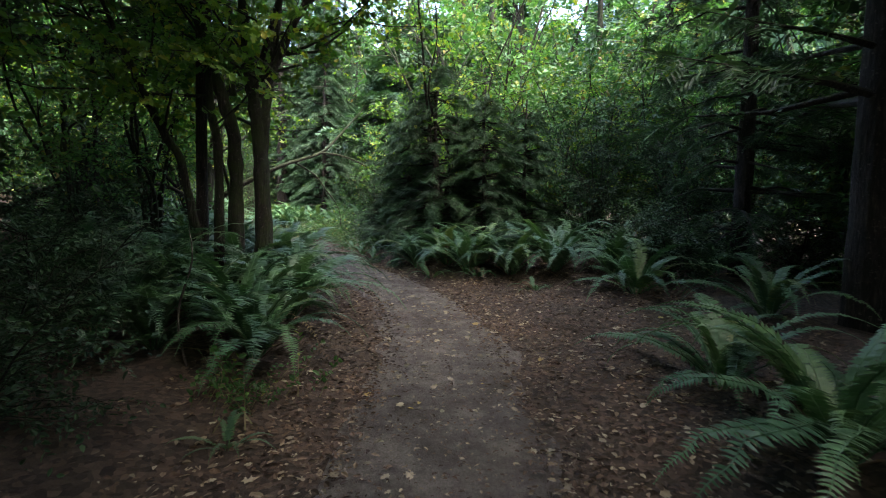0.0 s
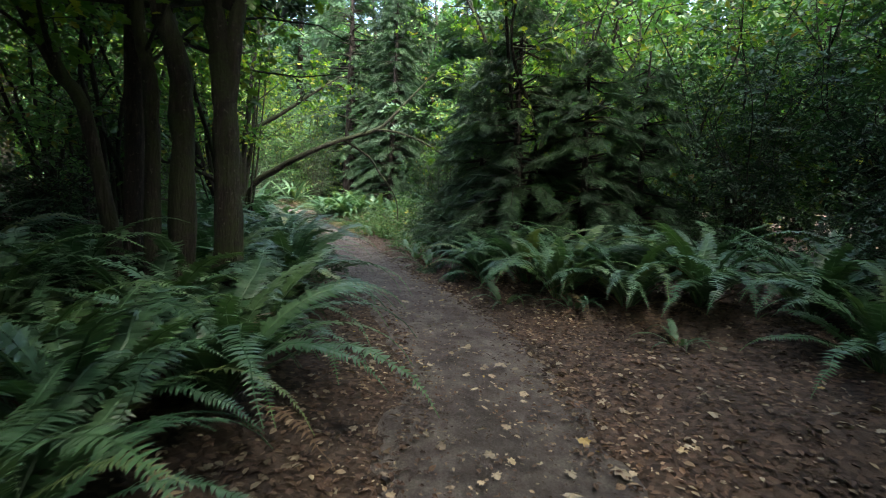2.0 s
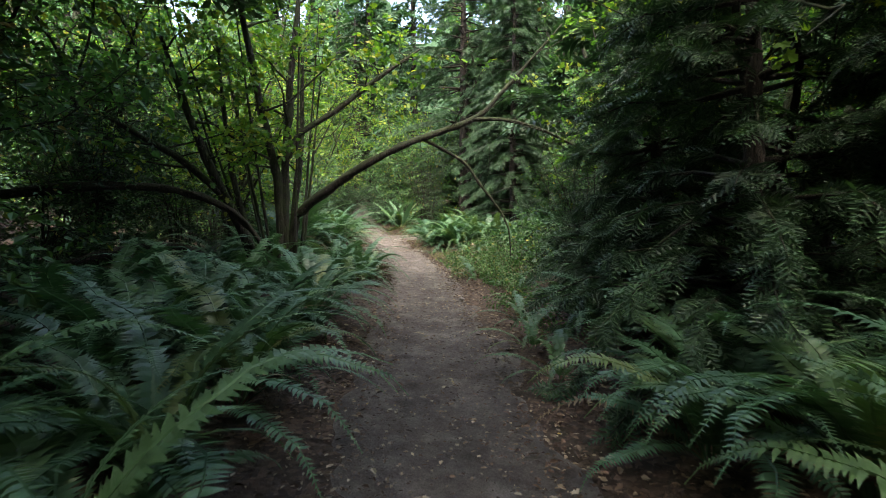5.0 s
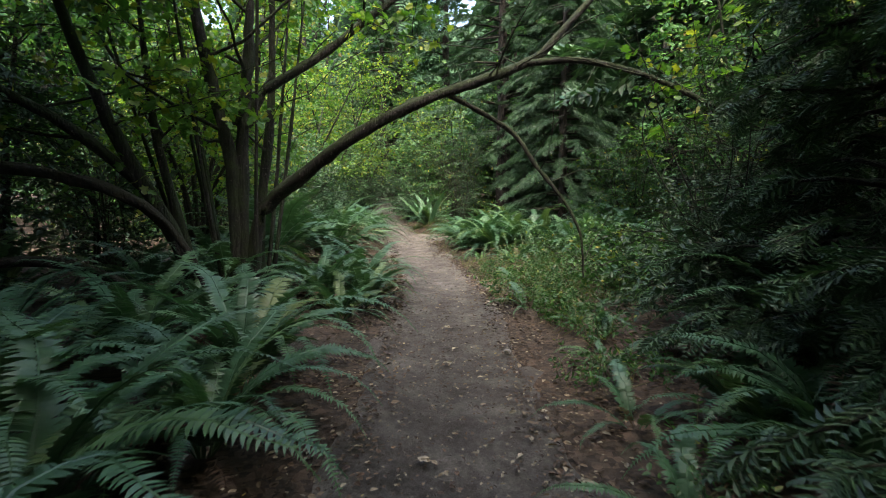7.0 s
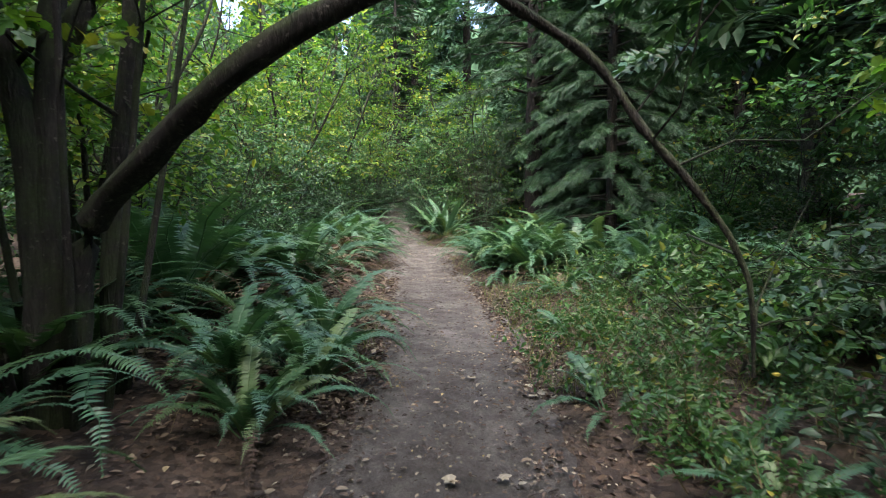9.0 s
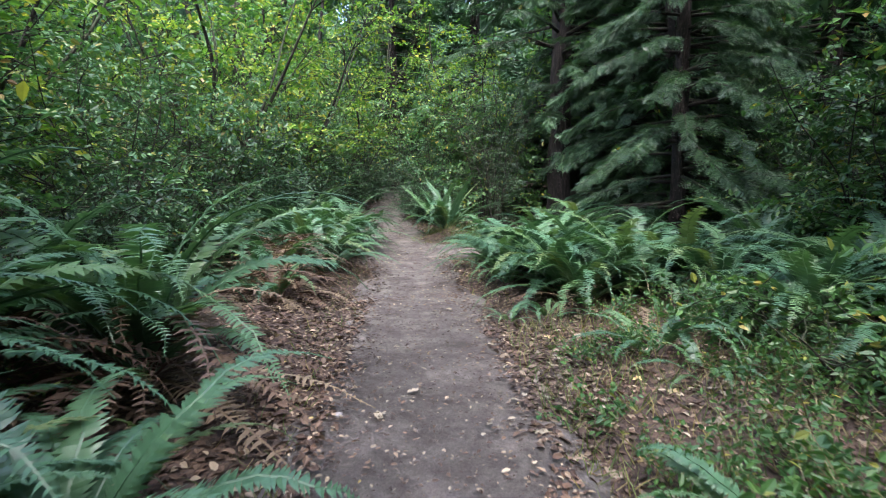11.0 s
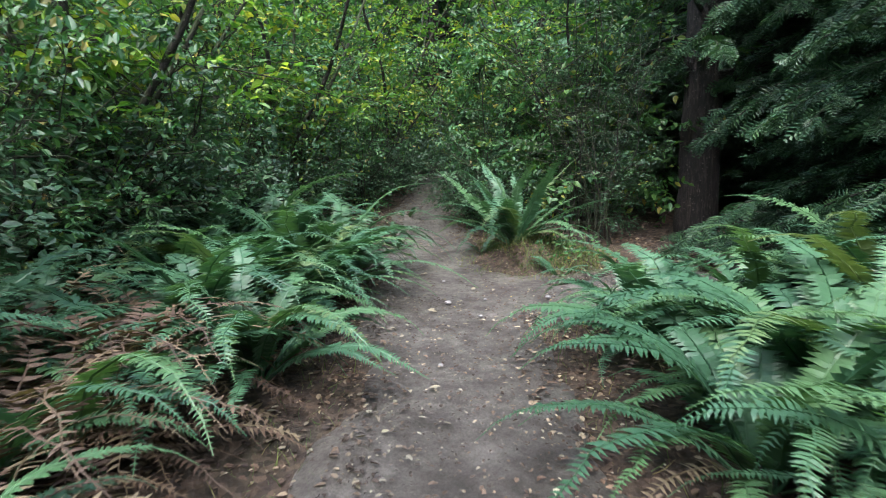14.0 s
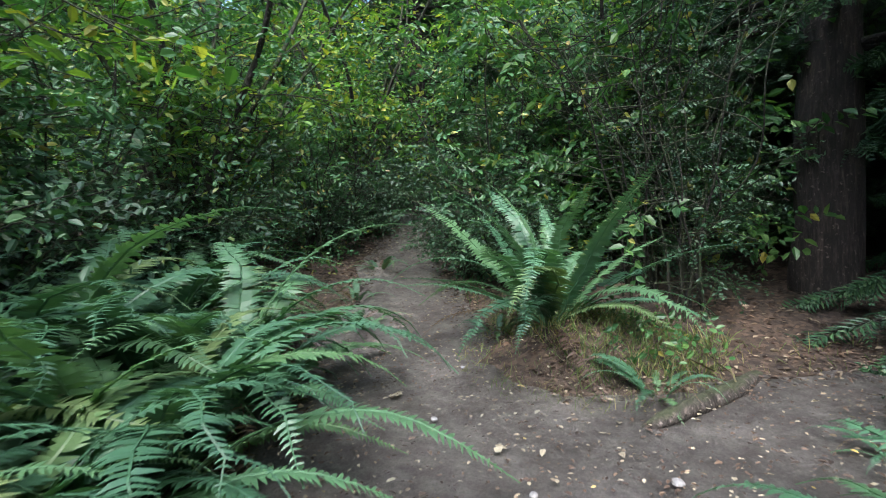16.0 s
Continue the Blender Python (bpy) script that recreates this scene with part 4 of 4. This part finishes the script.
tree("sapling", at, [(local(at, [(-3.75, 9.25, 0.3), (-3.7, 9.14, 1.43), (-3.74, 9.1, 2.05), (-3.87, 8.93, 2.74), (-4.1, 8.7, 3.9), (-4.4, 8.4, 5.2)]), [.04, .034, .03, .026, .018, .008])],
     "thin dark leaning sapling beside the path", "sapling", MAPLE, OVAL, 6, 9, 1.2, 0.08, 7, 62, start=0.5, single=True)


# ---- low plants, grass and litter ----
def low_plant(at, seed, size=0.3):
    rng = np.random.default_rng(seed)
    root = thing("low_plant", at, "low green leafy weed at the path edge", "plant", "low plants by the path")
    n = 14
    o = np.c_[rng.normal(0, size * .45, (n, 2)), np.full(n, 0.0)]
    d = np.c_[rng.normal(0, .5, (n, 2)), rng.uniform(.5, 1.2, n)]
    a, b = leafy(rng, o, d, size * 1.2, 11, 0.043, OVAL, 0.3, 0.6)
    tagged(part("leaf", [a], WEED, root), kind="stuff")
    tagged(part("stem", [b], STALK, root), kind="stuff")
    return root


weed = low_plant((-5.0, 18.6, float(ground_z(-5.0, 18.6))), 71)
weed_b = low_plant((-4.5, 19.4, float(ground_z(-4.5, 19.4))), 72, 0.4)
for i in range(122):
    if i < 50 or i >= 92:
        x, y = frnd.uniform(-6.0, -2.6), frnd.uniform(16.6, 21.8)
    elif i < 62:
        x, y = frnd.uniform(-11.4, -9.9), frnd.uniform(25.4, 26.9)
    else:
        x, y = frnd.choice([(-1.4, 3.7), (-1.3, 4.3), (-7.6, 16.6), (-8.2, 17.4), (-4.4, 16.9), (-9.7, 21.6), (-3.4, 16.2), (-3.0, 15.5), (-2.6, 14.6), (-4.0, 16.9), (-1.9, 13.2)])
        x, y = x + frnd.uniform(-.2, .2), y + frnd.uniform(-.2, .2)
    if float(off_way(x, y)) > 0.12:
        copy_thing(frnd.choice((weed, weed_b)), place(x, y, frnd.uniform(0, 360), frnd.uniform(0.7, 1.5)))


def scatter(rng, count, box, near, far):
    """Random places between two distances from the edge of the way."""
    x, y = rng.uniform(box[0], box[2], count * 6), rng.uniform(box[1], box[3], count * 6)
    d = off_way(x, y)
    keep = np.flatnonzero((d > near) & (d < far))[:count]
    return x[keep], y[keep], d[keep]


def on_top(x, y, d):
    """Height of whichever is higher, soil or trodden earth."""
    return np.maximum(ground_z(x, y), np.where(d < 0, np.interp(0.85 * y - 0.5 * x, RISE_U, RISE_Z) + 0.045, -99))


def build_litter(name, count, box, near, far, size, material, label, seed, curl=0.35, shape=OVAL):
    rng = np.random.default_rng(seed)
    x, y, d = scatter(rng, count, box, near, far)
    n = len(x)
    az = rng.uniform(0, 2 * np.pi, n)
    pos = np.c_[x, y, on_top(x, y, d) + rng.uniform(0.004, 0.02, n)]
    along = np.c_[np.cos(az), np.sin(az), rng.normal(0, curl * .5, n)]
    normal = np.c_[rng.normal(0, curl, (n, 2)), np.ones(n)]
    ob = new(name, mesh_of(name, [stamp(shape, pos, along, normal, size * rng.uniform(0.5, 1.3, n))], material))
    tagged(ob, label, "leaf litter", kind="stuff")


build_litter("leaf_litter", 24000, (-17, -1, 5, 31), -0.22, 1.5, 0.05, LITTER, "brown dead leaves carpeting the ground beside the path", 81)
build_litter("leaf_litter", 9000, (-1.5, 1.5, 4, 11), -0.1, 3.2, 0.055, LITTER, "brown dead leaves on open ground in a bend", 82)
build_litter("leaf_litter", 9000, (-10.6, 15.6, -5.4, 21.0), -0.1, 1.9, 0.06, LITTER, "brown dead leaves heaped below the old fern", 89, 0.5)
build_litter("leaf_litter", 14000, (-17, -1, 5, 31), -0.12, 0.5, 0.042, LITTER, "dead leaves swept to the sides of the path", 90, 0.5)
build_litter("path_leaf_litter", 9000, (-16, -1, 2, 31), -0.8, 0.05, 0.036, LITTER, "small dead leaf scraps trodden into the path", 83, 0.2)
build_litter("leaf_litter", 9000, (-17, -1, 5, 31), -0.35, 0.6, 0.03, LITTER, "small brown leaf scraps along the path edges", 87)
build_litter("path_leaf_litter", 15000, (-16, -1, 2, 31), -0.9, 0.1, 0.026, LITTER, "tiny scraps of leaf and bark on the path", 86, 0.3)
build_litter("pale_leaf_litter", 1500, (-16, -1, 4, 31), -0.8, 1.2, 0.048, PALE, "pale yellowed leaves scattered on path and litter", 84, 0.12)
build_litter("pale_leaf_litter", 6000, (-16, -1, 2, 31), -0.9, 0.3, 0.025, PALE, "tiny pale scraps of leaf on the path", 88, 0.3)
build_litter("leaf_litter", 3500, (-6.4, 16.6, -2.8, 21.4), -0.1, 2.0, 0.05, LITTER, "brown dead leaves among grass beside the path", 96, 0.5)
build_litter("pale_leaf_litter", 320, (-6.4, 16.6, -2.8, 21.4), -0.1, 1.7, 0.07, PALE, "broad pale and yellow leaves lying in grass", 97, 0.3, LOBED)
build_litter("pale_leaf_litter", 700, (-1.5, 1, 4, 10.5), -0.6, 2.6, 0.055, PALE, "pale yellowed leaves scattered in the bend", 85, 0.3, LOBED)


def build_grass(count, box, near, far, height, seed):
    rng = np.random.default_rng(seed)
    x, y, d = scatter(rng, count, box, near, far)
    n = len(x)
    blade = (np.array([(0, -.02, 0), (0, .02, 0), (.55, .016, .06), (.55, -.016, .06), (1, 0, -.12)]), [(0, 1, 2), (0, 2, 3), (3, 2, 4)])
    along = np.c_[rng.normal(0, .6, (n, 2)), np.ones(n)]
    normal = np.c_[rng.normal(0, 1, (n, 2)), np.full(n, .3)]
    pos = np.c_[x, y, on_top(x, y, d) - 0.01]
    ob = new("grass", mesh_of("grass", [stamp(blade, pos, along, normal, height * rng.uniform(.4, 1.3, n))], GRASS))
    tagged(ob, "thin yellow-green grass at the path edge", "grass", kind="stuff")


build_grass(3200, (-6.6, 16.8, -3.0, 21.6), 0.0, 1.6, 0.15, 91)
build_grass(2200, (-11.6, 25.2, -9.6, 27.2), 0.0, 1.3, 0.16, 92)
hr = np.random.default_rng(95)
ha, hd = hr.uniform(0, 6.3, 1500), 0.95 * np.sqrt(hr.random(1500))
hx, hy = -10.5 + hd * np.cos(ha), 26.4 + hd * np.sin(ha)
hblade = (np.array([(0, -.02, 0), (0, .02, 0), (.55, .016, .06), (.55, -.016, .06), (1, 0, -.12)]), [(0, 1, 2), (0, 2, 3), (3, 2, 4)])
tagged(new("grass", mesh_of("grass", [stamp(hblade, np.c_[hx, hy, on_top(hx, hy, off_way(hx, hy)) - 0.01], np.c_[hr.normal(0, .7, (1500, 2)), np.ones(1500)],
                                            np.c_[hr.normal(0, 1, (1500, 2)), np.full(1500, .3)], 0.085 * hr.uniform(.4, 1.3, 1500))], GRASS)),
       "thin grass on the hummock under the upright fern", "grass", kind="stuff")
build_grass(1800, (-14, 17.0, -6.5, 28), 0.0, 0.45, 0.12, 93)


# ---- single pale leaves and stones on the path ----
def fallen_leaf(x, y, size, turn, seed):
    rng = np.random.default_rng(seed)
    tv, tf = LOBED
    v = tv.copy() * size
    v[:, 2] += rng.normal(0, 0.05 * size, len(v))
    ob = new("fallen_leaf", mesh_of("fallen_leaf", [(v, tf)], PALE))
    d = off_way(np.array([x]), np.array([y]))
    ob.matrix_world = pose(x, y, float(on_top(np.array([x]), np.array([y]), d)[0]) + 0.012, rng.uniform(-8, 8), rng.uniform(-8, 8), turn)
    return tagged(ob, "pale cream fallen maple leaf lying on the ground", "leaf", "fallen leaves on the path")


for i, (x, y, s) in enumerate([(0.55, 6.05, .11), (-0.1, 7.5, .09), (-0.43, 7.85, .09), (-1.42, 9.4, .09), (1.3, 6.8, .08), (1.25, 7.7, .07), (0.3, 5.75, .1), (-2.42, 9.85, .09), (-1.83, 10.1, .07), (-2.0, 9.1, .08),
                               (-6.6, 18.95, .08), (-6.6, 18.55, .08), (-7.6, 21.05, .07), (-6.65, 20.1, .08), (-9.3, 22.7, .07), (-10.35, 24.0, .08), (-10.4, 24.9, .07), (-12.6, 26.0, .08), (-11.3, 25.2, .09), (-5.0, 16.8, .07),
                               (-4.4, 15.4, .08), (-4.2, 15.55, .07), (-3.9, 14.4, .08), (-3.6, 15.3, .08), (-2.5, 13.1, .07), (-3.3, 12.9, .08)]):
    fallen_leaf(x, y, s, frnd.uniform(0, 360), 200 + i)


def stone(x, y, size, seed):
    bm = bmesh.new()
    bmesh.ops.create_icosphere(bm, subdivisions=2, radius=size)
    rng = random.Random(seed)
    for v in bm.verts:
        v.co *= 1 + rng.uniform(-.16, .16)
        v.co.z *= 0.6
    me = bpy.data.meshes.new("stone")
    bm.to_mesh(me)
    bm.free()
    me.materials.append(STONE)
    ob = new("stone", me)
    d = off_way(np.array([x]), np.array([y]))
    ob.matrix_world = pose(x, y, float(on_top(np.array([x]), np.array([y]), d)[0]) + size * 0.12)
    return tagged(ob, "small pale grey stone set in the trodden earth", "stone", "stones in the path")


def stone_material():
    m, t, p, out = nodes_of("grey_stone")
    t.links.new(ramp(t, tex_noise(t, 22, 5), [(0.3, (0.13, 0.125, 0.12)), (0.7, (0.24, 0.236, 0.232))]), p.inputs["Base Color"])
    p.inputs["Roughness"].default_value = 0.85
    return m


STONE = stone_material()
for i, (x, y, s) in enumerate([(-10.35, 24.3, .035), (-9.85, 24.1, .022), (-10.1, 24.6, .02), (-3.55, 14.9, .035), (-6.8, 18.4, .03), (-9.6, 25.0, .03), (-11.2, 25.8, .02), (-8.6, 21.3, .018), (-9.5, 23.0, .02), (-10.9, 25.0, .022)]):
    stone(x, y, s, 300 + i)
